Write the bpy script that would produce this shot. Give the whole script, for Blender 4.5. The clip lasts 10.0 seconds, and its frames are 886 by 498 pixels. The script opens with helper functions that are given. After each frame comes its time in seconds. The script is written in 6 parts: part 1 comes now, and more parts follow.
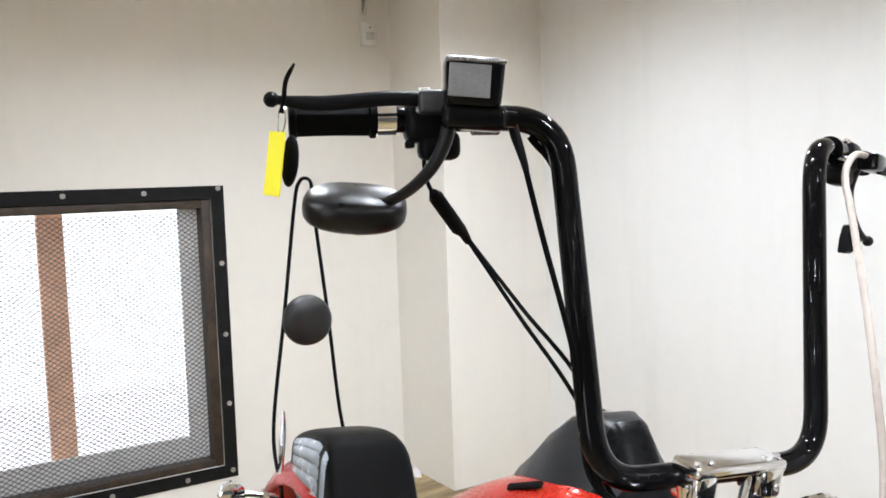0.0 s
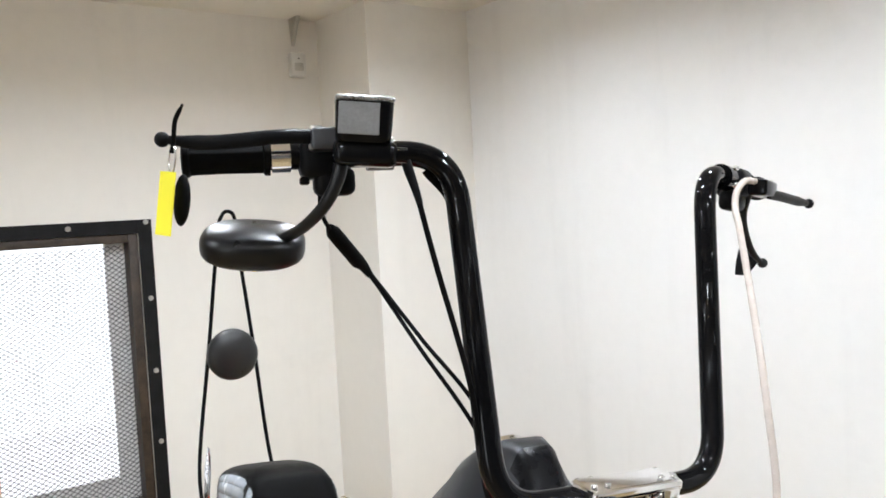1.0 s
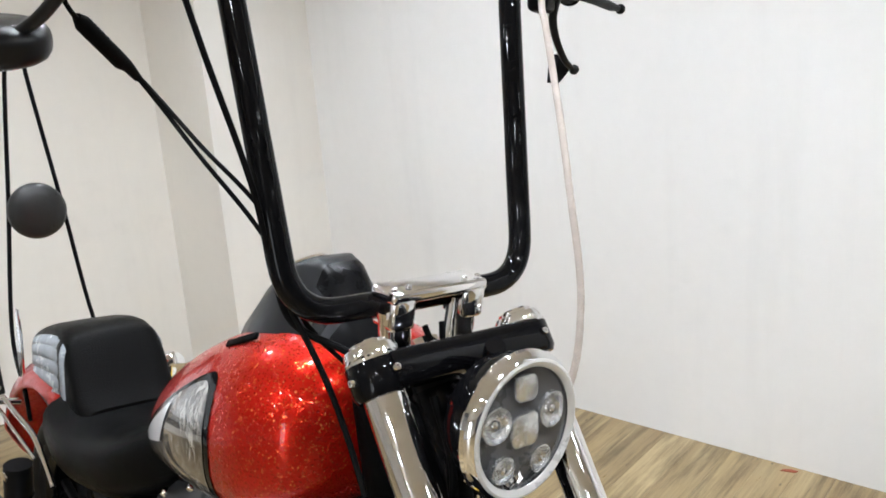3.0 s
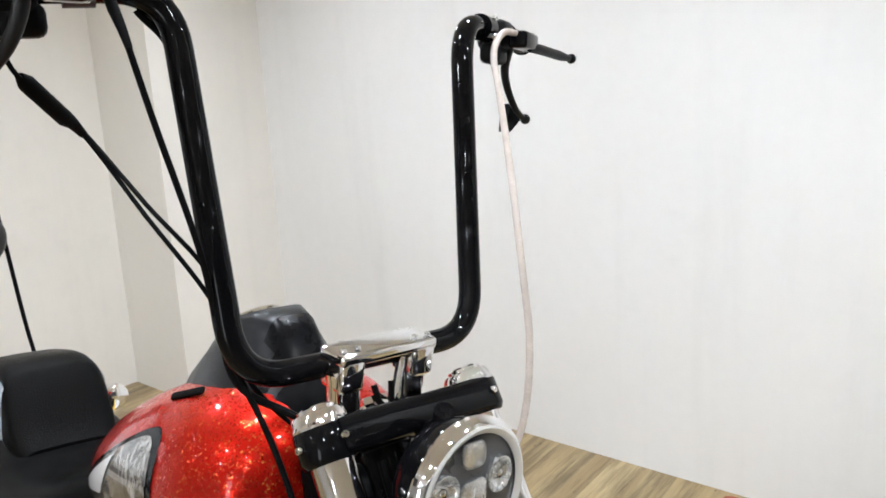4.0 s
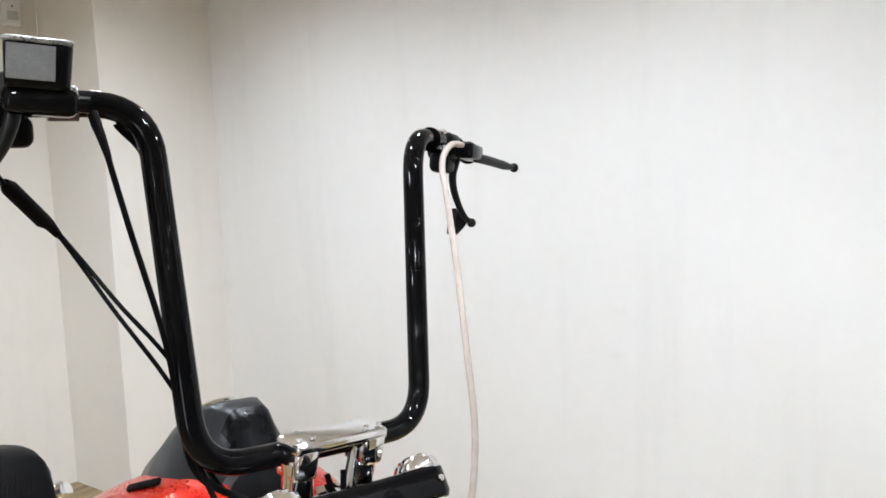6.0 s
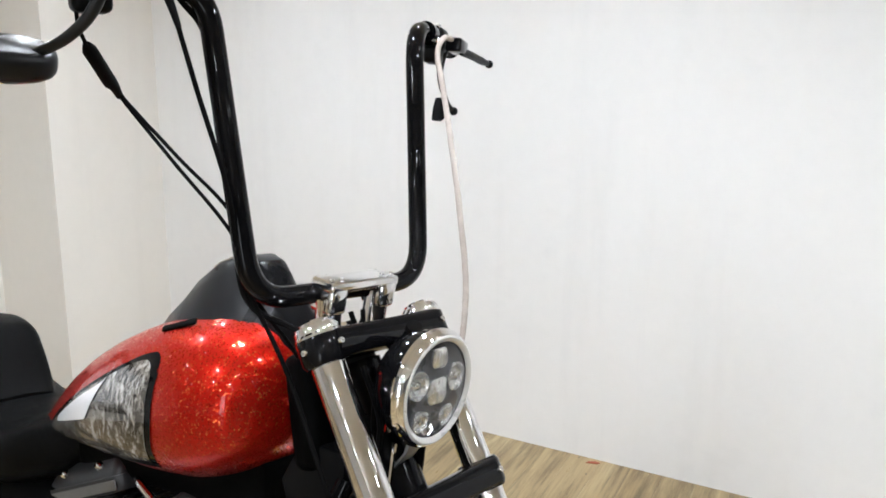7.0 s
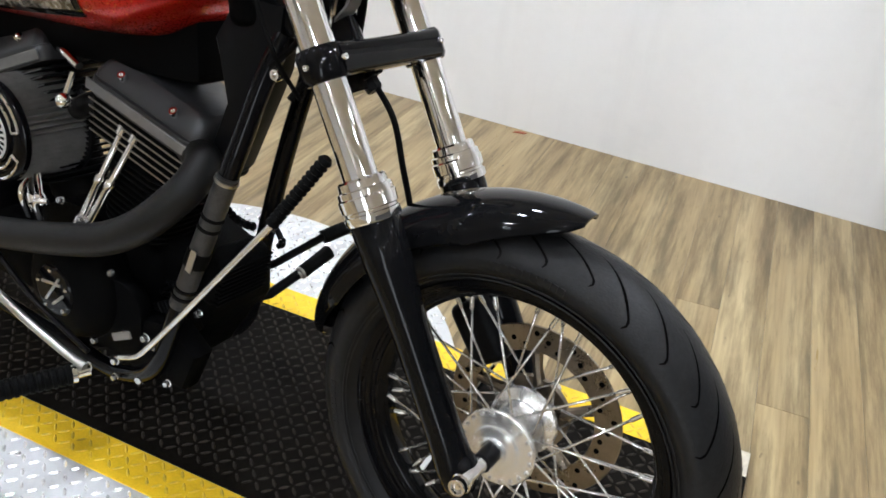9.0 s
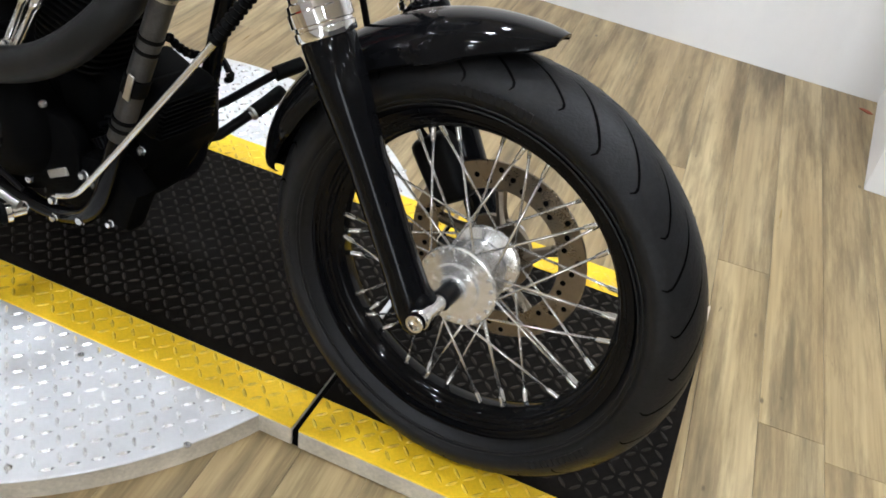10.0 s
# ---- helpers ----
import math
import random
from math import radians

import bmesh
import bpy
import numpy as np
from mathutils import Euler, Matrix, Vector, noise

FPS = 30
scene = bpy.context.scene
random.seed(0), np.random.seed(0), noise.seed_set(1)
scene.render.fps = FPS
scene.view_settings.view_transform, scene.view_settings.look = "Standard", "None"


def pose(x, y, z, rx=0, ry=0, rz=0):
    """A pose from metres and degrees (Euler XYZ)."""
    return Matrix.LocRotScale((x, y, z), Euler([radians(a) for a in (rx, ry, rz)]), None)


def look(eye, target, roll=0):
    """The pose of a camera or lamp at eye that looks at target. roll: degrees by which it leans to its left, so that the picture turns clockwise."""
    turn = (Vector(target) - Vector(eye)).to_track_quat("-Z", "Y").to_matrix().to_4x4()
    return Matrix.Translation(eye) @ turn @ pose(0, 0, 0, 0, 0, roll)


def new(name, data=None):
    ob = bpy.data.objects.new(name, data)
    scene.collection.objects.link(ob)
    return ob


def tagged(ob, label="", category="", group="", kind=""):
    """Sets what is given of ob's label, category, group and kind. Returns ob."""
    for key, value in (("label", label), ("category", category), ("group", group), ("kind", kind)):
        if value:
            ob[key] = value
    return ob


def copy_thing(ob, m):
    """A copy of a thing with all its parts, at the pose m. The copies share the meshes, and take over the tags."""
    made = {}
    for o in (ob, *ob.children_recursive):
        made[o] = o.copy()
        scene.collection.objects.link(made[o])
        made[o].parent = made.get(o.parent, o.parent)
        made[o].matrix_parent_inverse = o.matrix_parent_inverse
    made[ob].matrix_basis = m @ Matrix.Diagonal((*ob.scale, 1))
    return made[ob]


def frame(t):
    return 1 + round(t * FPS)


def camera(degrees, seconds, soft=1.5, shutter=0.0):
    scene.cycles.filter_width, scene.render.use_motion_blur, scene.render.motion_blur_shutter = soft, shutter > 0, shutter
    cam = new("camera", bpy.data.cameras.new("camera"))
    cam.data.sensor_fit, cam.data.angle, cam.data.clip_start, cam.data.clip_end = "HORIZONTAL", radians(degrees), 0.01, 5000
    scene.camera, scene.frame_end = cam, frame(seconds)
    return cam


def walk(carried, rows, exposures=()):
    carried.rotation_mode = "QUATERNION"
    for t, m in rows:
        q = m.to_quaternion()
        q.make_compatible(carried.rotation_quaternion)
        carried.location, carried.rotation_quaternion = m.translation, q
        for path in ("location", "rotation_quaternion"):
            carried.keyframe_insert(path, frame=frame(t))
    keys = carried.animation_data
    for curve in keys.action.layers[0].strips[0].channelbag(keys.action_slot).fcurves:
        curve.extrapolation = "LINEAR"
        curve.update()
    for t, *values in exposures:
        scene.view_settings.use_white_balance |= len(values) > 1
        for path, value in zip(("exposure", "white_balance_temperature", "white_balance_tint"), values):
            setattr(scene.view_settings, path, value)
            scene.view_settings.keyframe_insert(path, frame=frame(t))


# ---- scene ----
cam = camera(55.76, 10.0, soft=1.7)
PATH = [
    (0.0, (0.1819, -0.6651, 1.5147), (-1.5101, 0.3896, 1.3573), -1.91),
    (0.5, (0.2184, -0.6541, 1.5355), (-1.4336, 0.4714, 1.4728), -2.05),
    (1.0, (0.2277, -0.6258, 1.5218), (-1.3928, 0.5420, 1.4207), -3.09),
    (1.5, (0.2092, -0.5845, 1.4747), (-1.3657, 0.6162, 1.1956), -4.24),
    (1.7, (0.2108, -0.5773, 1.4627), (-1.3420, 0.6424, 1.1500), -4.36),
    (2.0, (0.2133, -0.5665, 1.4448), (-1.3031, 0.6792, 1.0593), -4.55),
    (2.5, (0.2255, -0.5553, 1.4349), (-1.2245, 0.7572, 1.0167), -4.64),
    (3.0, (0.2296, -0.5312, 1.4272), (-1.1546, 0.8456, 0.9932), -4.69),
    (3.2, (0.2226, -0.5222, 1.4364), (-1.1229, 0.8878, 0.9874), -4.74),
    (4.3, (0.2258, -0.5170, 1.4976), (-1.0670, 0.9651, 1.1342), -3.02),
    (4.5, (0.2187, -0.5155, 1.5022), (-1.0616, 0.9892, 1.1908), -3.03),
    (5.0, (0.2217, -0.5153, 1.5122), (-1.0344, 1.0294, 1.3218), -4.04),
    (5.2, (0.2353, -0.5104, 1.5054), (-1.0246, 1.0353, 1.3530), -3.98),
    (6.3, (0.2843, -0.6226, 1.4993), (-0.9175, 0.9614, 1.2832), -1.62),
    (6.5, (0.2854, -0.6551, 1.4653), (-0.8610, 0.9713, 1.2639), -2.11),
    (7.0, (0.2741, -0.8301, 1.4612), (-0.7524, 0.8397, 1.0637), 0.03),
    (7.5, (0.2951, -0.9179, 1.4037), (-0.6808, 0.7452, 0.8731), 1.52),
    (8.0, (0.2985, -0.9230, 1.3519), (-0.6262, 0.7082, 0.6562), 3.02),
    (8.5, (0.2959, -0.9049, 1.3016), (-0.5647, 0.7064, 0.4873), 4.28),
    (9.0, (0.2952, -0.8913, 1.2382), (-0.4452, 0.6756, 0.2398), 5.98),
    (9.5, (0.2919, -0.8799, 1.1895), (-0.3744, 0.6357, 0.0675), 7.26),
    (10.0, (0.2968, -0.8657, 1.1439), (-0.2686, 0.6120, -0.0794), 9.16),
]
walk(cam, [(t, look(eye, target, roll)) for t, eye, target, roll in PATH],
     [(0.0, 0.02, 6150, 10), (0.5, 0.06, 6150, 10), (1.5, -0.08, 6150, 10), (3.0, -0.20, 6150, 10), (5.0, -0.10, 6130, 10), (6.5, -0.18, 6130, 10), (8.0, -0.18, 6080, 10), (9.5, -0.22, 6050, 10), (10.0, -0.22, 6050, 10)])


# ---- light ----
W1X, W2Y, CEIL = -3.72, 2.086, 2.52      # window wall, long wall, ceiling height
RX1, RY0 = 5.5, -6.0                      # far ends of the room

world = bpy.data.worlds.new("sky")
world.use_nodes = True
scene.world = world
wn = world.node_tree
sky = wn.nodes.new("ShaderNodeTexSky")
sky.sky_type, sky.sun_disc = "NISHITA", False
sky.sun_elevation, sky.sun_rotation = radians(40), radians(200)
wn.links.new(sky.outputs[0], wn.nodes["Background"].inputs[0])
wn.nodes["Background"].inputs[1].default_value = 0.12

sun = new("sun", bpy.data.lights.new("sun", "SUN"))
sun.data.energy, sun.data.angle, sun.data.color = 4.0, radians(0.5), (1, 0.96, 0.9)
sun.matrix_world = look((0, 0, 10), (-2.0, 6.0, 0))

LAMPS = [(x, y) for x in (-2.2, -0.75, 0.9) for y in (0.05, 1.0)]
LAMP_POWER = 15.0
LAMPS += [(x, y) for x in (-0.8, 0.9) for y in (-1.5, -2.7)]
SPOTS = [(x, y) for x in (-2.5, -0.8, 0.9, 2.6, 4.3) for y in (-1.5, -2.7, -3.9, -5.1) if (x, y) not in LAMPS] + [(2.6, 0.05), (2.6, 1.0), (4.3, 0.05), (4.3, 1.0)]


# ---- materials ----
def nodes_of(name):
    m = bpy.data.materials.new(name)
    m.use_nodes = True
    nt = m.node_tree
    return m, nt, nt.nodes["Principled BSDF"]


def mapped(nt, scale, kind="Object"):
    co = nt.nodes.new("ShaderNodeTexCoord")
    mp = nt.nodes.new("ShaderNodeMapping")
    mp.inputs["Scale"].default_value = scale if hasattr(scale, "__len__") else (scale,) * 3
    nt.links.new(co.outputs[kind], mp.inputs[0])
    return mp.outputs[0]


def noisy(nt, vec, scale, detail=4.0, rough=0.6):
    n = nt.nodes.new("ShaderNodeTexNoise")
    n.inputs["Scale"].default_value, n.inputs["Detail"].default_value = scale, detail
    n.inputs["Roughness"].default_value = rough
    nt.links.new(vec, n.inputs["Vector"])
    return n.outputs["Fac"]


def ramp(nt, fac, stops):
    r = nt.nodes.new("ShaderNodeValToRGB")
    els = r.color_ramp.elements
    while len(els) < len(stops):
        els.new(0.5)
    for e, (p, c) in zip(els, stops):
        e.position, e.color = p, (*c, 1) if len(c) == 3 else c
    nt.links.new(fac, r.inputs[0])
    return r.outputs["Color"]


def grey(v):
    return (v, v, v)


def bumped(nt, bsdf, height, strength, distance):
    b = nt.nodes.new("ShaderNodeBump")
    b.inputs["Strength"].default_value, b.inputs["Distance"].default_value = strength, distance
    nt.links.new(height, b.inputs["Height"])
    nt.links.new(b.outputs[0], bsdf.inputs["Normal"])


def surface(name, colour, rough=0.5, metal=0.0, vary=0.12, scale=6.0, fine=0.0, fine_scale=200.0, coat=0.0, rough_vary=0.1, spec=0.5):
    """A plain material with colour and gloss varied at two scales."""
    m, nt, b = nodes_of(name)
    v = mapped(nt, 1.0)
    big, small = noisy(nt, v, scale), noisy(nt, v, scale * 14, 3.0)
    mixn = nt.nodes.new("ShaderNodeMath")
    mixn.operation = "MULTIPLY_ADD"
    mixn.inputs[1].default_value, mixn.inputs[2].default_value = 0.35, 0.0
    nt.links.new(small, mixn.inputs[0])
    add = nt.nodes.new("ShaderNodeMath")
    add.operation = "MULTIPLY_ADD"
    add.inputs[1].default_value = 0.65
    nt.links.new(big, add.inputs[0])
    nt.links.new(mixn.outputs[0], add.inputs[2])
    lo = tuple(max(c * (1 - vary), 0) for c in colour)
    hi = tuple(min(c * (1 + vary), 1) for c in colour)
    nt.links.new(ramp(nt, add.outputs[0], [(0.3, lo), (0.7, hi)]), b.inputs["Base Color"])
    nt.links.new(ramp(nt, add.outputs[0], [(0.3, grey(max(rough - rough_vary, 0.02))), (0.7, grey(min(rough + rough_vary, 1)))]), b.inputs["Roughness"])
    b.inputs["Metallic"].default_value = metal
    b.inputs["Specular IOR Level"].default_value = spec
    b.inputs["Coat Weight"].default_value = coat
    b.inputs["Coat Roughness"].default_value = 0.04
    if fine:
        bumped(nt, b, noisy(nt, v, fine_scale, 3.0), fine, 0.002)
    return m


# for the unseen east wall: dark so that black parts reflect little
FAR_WALL = surface("unseen_wall_charcoal", (0.18, 0.18, 0.185), 0.7, vary=0.1, scale=1.0)


def old_wall(name, colour):
    """Painted plaster with soft upright run marks and faint rubbed patches."""
    m = surface(name, colour, 0.55, vary=0.03, scale=1.3, fine=0.12, fine_scale=240)
    nt = m.node_tree
    b = nt.nodes["Principled BSDF"]
    base = b.inputs["Base Color"].links[0].from_socket
    runs = noisy(nt, mapped(nt, (5.0, 5.0, 0.55)), 1.0, 5.0, 0.6)
    rub = noisy(nt, mapped(nt, (1.1, 1.1, 1.6)), 1.0, 6.0, 0.6)
    for fac, stops in ((runs, [(0.30, grey(0.962)), (0.46, grey(1.0))]), (rub, [(0.28, grey(0.93)), (0.40, grey(1.0))])):
        mx = nt.nodes.new("ShaderNodeMixRGB")
        mx.blend_type = "MULTIPLY"
        mx.inputs[0].default_value = 1.0
        nt.links.new(base, mx.inputs[1])
        nt.links.new(ramp(nt, fac, stops), mx.inputs[2])
        base = mx.outputs[0]
    nt.links.new(base, b.inputs["Base Color"])
    return m


WALL = old_wall("wall_paint", (0.82, 0.81, 0.795))
CREAM_WALL = old_wall("cream_wall_paint", (0.82, 0.79, 0.735))
CEILING = surface("ceiling_paint", (0.78, 0.75, 0.68), 0.8, vary=0.03, scale=1.0, fine=0.2, fine_scale=160)
BLACK_GLOSS = surface("black_gloss_enamel", (0.004, 0.004, 0.0045), 0.06, vary=0.3, rough_vary=0.025, spec=0.13)
BLACK_SATIN = surface("black_satin_coat", (0.005, 0.005, 0.0055), 0.38, vary=0.3, fine=0.15, fine_scale=400, spec=0.08)
BLACK_WRINKLE = surface("black_wrinkle_coat", (0.0025, 0.0025, 0.0026), 0.5, vary=0.4, fine=0.6, fine_scale=700, spec=0.02)
DASH_SATIN = surface("grey_black_satin", (0.006, 0.006, 0.0065), 0.33, vary=0.2, fine=0.1, fine_scale=500, spec=0.28)
# console: slate for its window-lit skin, a darker copy for its shaded front
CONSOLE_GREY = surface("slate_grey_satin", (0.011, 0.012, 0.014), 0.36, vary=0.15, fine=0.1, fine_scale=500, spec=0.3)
CONSOLE_SHADE = surface("shaded_console_front", (0.004, 0.004, 0.0045), 0.28, vary=0.2, fine=0.1, fine_scale=500, spec=0.10)
RUBBER = surface("black_rubber", (0.0025, 0.0025, 0.0025), 0.62, vary=0.3, scale=12, fine=0.3, fine_scale=350, spec=0.06)
TYRE = surface("tyre_rubber", (0.011, 0.011, 0.0115), 0.42, vary=0.5, scale=9, fine=0.3, fine_scale=260, spec=0.18)
CHROME = surface("chrome", (0.88, 0.88, 0.89), 0.05, metal=1.0, vary=0.05, scale=10, rough_vary=0.02)
STEEL = surface("polished_steel", (0.78, 0.78, 0.77), 0.16, metal=0.85, vary=0.1, scale=30, rough_vary=0.05)
ALUMINIUM = surface("machined_aluminium", (0.85, 0.84, 0.82), 0.24, metal=0.75, vary=0.1, scale=40, rough_vary=0.06)
EXHAUST = surface("matt_black_exhaust", (0.008, 0.0078, 0.0075), 0.45, vary=0.25, scale=8, fine=0.3, fine_scale=500, spec=0.2)
# pale grey puts the sheen of the window into the vinyl colour
VINYL = surface("window_sheen_vinyl", (0.30, 0.33, 0.37), 0.24, vary=0.2, scale=10, fine=0.15, fine_scale=300, spec=0.9)
SCUFFED = surface("scuffed_grey_rubber", (0.028, 0.027, 0.026), 0.5, vary=0.9, scale=22, fine=0.3, fine_scale=300)
LEATHER = surface("black_leather", (0.002, 0.002, 0.002), 0.36, vary=0.3, scale=10, fine=0.8, fine_scale=300, spec=0.07)
CLEAR_HOSE = surface("translucent_cream_hose", (0.55, 0.48, 0.43), 0.25, vary=0.06, scale=30)
YELLOW_TAG = surface("yellow_paper_tag", (0.9, 0.82, 0.03), 0.6, vary=0.03)
PLASTIC_WHITE = surface("white_plastic", (0.75, 0.74, 0.71), 0.35, vary=0.03)
BRUSHED = surface("satin_metal", (0.5, 0.49, 0.46), 0.35, metal=1.0, vary=0.12, scale=25)


# ---- mesh helpers ----
def part(name, bm, material, parent=None, label="", smooth=True, auto=40):
    """Links a bmesh as one mesh object, under a thing or under a part."""
    me = bpy.data.meshes.new(name)
    bmesh.ops.recalc_face_normals(bm, faces=bm.faces)
    if smooth:
        lim = radians(auto)
        for f in bm.faces:
            f.smooth = True
        for e in bm.edges:
            if len(e.link_faces) == 2 and e.calc_face_angle(0) > lim:
                e.smooth = False
    bm.to_mesh(me)
    bm.free()
    for m in material if isinstance(material, (list, tuple)) else (material,):
        me.materials.append(m)
    ob = new(name, me)
    if parent is not None:
        ob.parent = parent
    if label:
        ob["label"] = label
    return ob


def frame_to(direction, hint=(0, 0, 1)):
    """A rotation whose z axis lies along direction."""
    z = Vector(direction).normalized()
    h = Vector(hint)
    if abs(z.dot(h.normalized())) > 0.97:
        h = Vector((1, 0, 0)) if abs(z.x) < 0.9 else Vector((0, 1, 0))
    x = h.cross(z).normalized()
    return Matrix((x, z.cross(x), z)).transposed().to_4x4()


def spline(pts, n=8, closed=False):
    """A smooth run of points through pts."""
    pts = [Vector(p) for p in pts]
    if len(pts) == 2:
        return [pts[0].lerp(pts[1], i / n) for i in range(n + 1)]
    out = []
    last = len(pts) if closed else len(pts) - 1
    for i in range(last):
        if closed:
            p0, p1, p2, p3 = (pts[(i + k) % len(pts)] for k in (-1, 0, 1, 2))
        else:
            p1, p2 = pts[i], pts[i + 1]
            p0 = pts[i - 1] if i else p1 * 2 - p2
            p3 = pts[i + 2] if i + 2 < len(pts) else p2 * 2 - p1
        for k in range(n):
            t = k / n
            out.append(0.5 * (2 * p1 + (p2 - p0) * t + (2 * p0 - 5 * p1 + 4 * p2 - p3) * t * t + (3 * p1 - p0 - 3 * p2 + p3) * t ** 3))
    if not closed:
        out.append(pts[-1])
    return out


def bent(pts, radius, n=7):
    """A polyline with its corners rounded by arcs of about that radius."""
    pts = [Vector(p) for p in pts]
    out = [pts[0]]
    for i in range(1, len(pts) - 1):
        a, b, c = pts[i - 1], pts[i], pts[i + 1]
        r = min(radius, (a - b).length * 0.49, (c - b).length * 0.49)
        p, q = b + (a - b).normalized() * r, b + (c - b).normalized() * r
        for k in range(n + 1):
            t = k / n
            out.append(p * (1 - t) ** 2 + b * 2 * t * (1 - t) + q * t * t)
    out.append(pts[-1])
    return out


def tube(bm, pts, r, seg=14, caps=True, mat=0):
    """Sweeps a circle along pts; r is one radius or one for each point."""
    pts = [Vector(p) for p in pts]
    rs = r if hasattr(r, "__len__") else [r] * len(pts)
    prev, rings = None, []
    for i, p in enumerate(pts):
        d = (pts[min(i + 1, len(pts) - 1)] - pts[max(i - 1, 0)]).normalized()
        if prev is None:
            m = frame_to(d)
            u, v = m.col[0].to_3d(), m.col[1].to_3d()
        else:
            u = (prev - d * prev.dot(d)).normalized()
            v = d.cross(u)
        prev = u
        rings.append([bm.verts.new(p + (u * math.cos(a) + v * math.sin(a)) * rs[i]) for a in (2 * math.pi * k / seg for k in range(seg))])
    for a, b in zip(rings, rings[1:]):
        for k in range(seg):
            f = bm.faces.new((a[k], a[(k + 1) % seg], b[(k + 1) % seg], b[k]))
            f.material_index = mat
    if caps:
        bm.faces.new(rings[0][::-1]).material_index = mat
        bm.faces.new(rings[-1]).material_index = mat
    return bm


def lathe(bm, profile, m, seg=32, mat=0, a0=0.0, a1=2 * math.pi):
    """Turns (radius, height) pairs about the z axis of m."""
    full = a1 - a0 > 6.28
    cnt = seg if full else seg + 1
    rings = []
    for r, h in profile:
        if r < 1e-6 and full:
            rings.append([bm.verts.new(m @ Vector((0, 0, h)))])
        else:
            rings.append([bm.verts.new(m @ Vector((r * math.cos(a), r * math.sin(a), h))) for a in (a0 + (a1 - a0) * k / seg for k in range(cnt))])
    for a, b in zip(rings, rings[1:]):
        for k in range(seg):
            q = (k + 1) % cnt
            if len(a) == 1 and len(b) == 1:
                continue
            if len(a) == 1:
                f = bm.faces.new((a[0], b[q], b[k]))
            elif len(b) == 1:
                f = bm.faces.new((a[k], a[q], b[0]))
            else:
                f = bm.faces.new((a[k], a[q], b[q], b[k]))
            f.material_index = mat
    return bm


def box(bm, size, m, bevel=0.0, seg=2, mat=0):
    """A box with rounded edges at the pose m."""
    r = bmesh.ops.create_cube(bm, size=1.0, matrix=m @ Matrix.Diagonal((*size, 1)))
    faces = {f for v in r["verts"] for f in v.link_faces}
    for f in faces:
        f.material_index = mat
    if bevel:
        edges = list({e for f in faces for e in f.edges})
        bmesh.ops.bevel(bm, geom=edges, offset=bevel, segments=seg, profile=0.5, affect="EDGES")
    return bm


def loft(bm, rings, closed=True, caps=True, mat=0):
    vs = [[bm.verts.new(p) for p in r] for r in rings]
    n = len(vs[0])
    for a, b in zip(vs, vs[1:]):
        for k in range(n if closed else n - 1):
            f = bm.faces.new((a[k], a[(k + 1) % n], b[(k + 1) % n], b[k]))
            f.material_index = mat
    if caps and closed:
        bm.faces.new(vs[0][::-1]).material_index = mat
        bm.faces.new(vs[-1]).material_index = mat
    return bm


def prism(bm, outline, depth, m, bevel=0.0, mat=0, seg=2):
    """An outline in the xy plane of m, pushed along its z."""
    a = [bm.verts.new(m @ Vector((x, y, 0))) for x, y in outline]
    b = [bm.verts.new(m @ Vector((x, y, depth))) for x, y in outline]
    n = len(a)
    fs = [bm.faces.new(a[::-1]), bm.faces.new(b)]
    fs += [bm.faces.new((a[k], a[(k + 1) % n], b[(k + 1) % n], b[k])) for k in range(n)]
    for f in fs:
        f.material_index = mat
    if bevel:
        edges = [e for e in set(fs[0].edges) | set(fs[1].edges)]
        bmesh.ops.bevel(bm, geom=edges, offset=bevel, segments=seg, profile=0.5, affect="EDGES")
    return bm


def empty(name, m=None):
    ob = new(name)
    ob.empty_display_size = 0.1
    if m is not None:
        ob.matrix_world = m
    return ob


def M():
    return bmesh.new()


def at(x, y, z):
    return Matrix.Translation((x, y, z))


def slab(name, lo, hi, material, label="", kind="structure", bevel=0.0, parent=None):
    bm = M()
    c = [(a + b) / 2 for a, b in zip(lo, hi)]
    box(bm, [b - a for a, b in zip(lo, hi)], at(*c), bevel)
    ob = part(name, bm, material, parent, smooth=False)
    if parent is None:
        tagged(ob, label, kind=kind)
    return ob

# ---- the room ----
T = 0.15
WIN = (-1.30, 0.495, 0.20, 1.475)          # window opening in the window wall: y0, y1, z0, z1


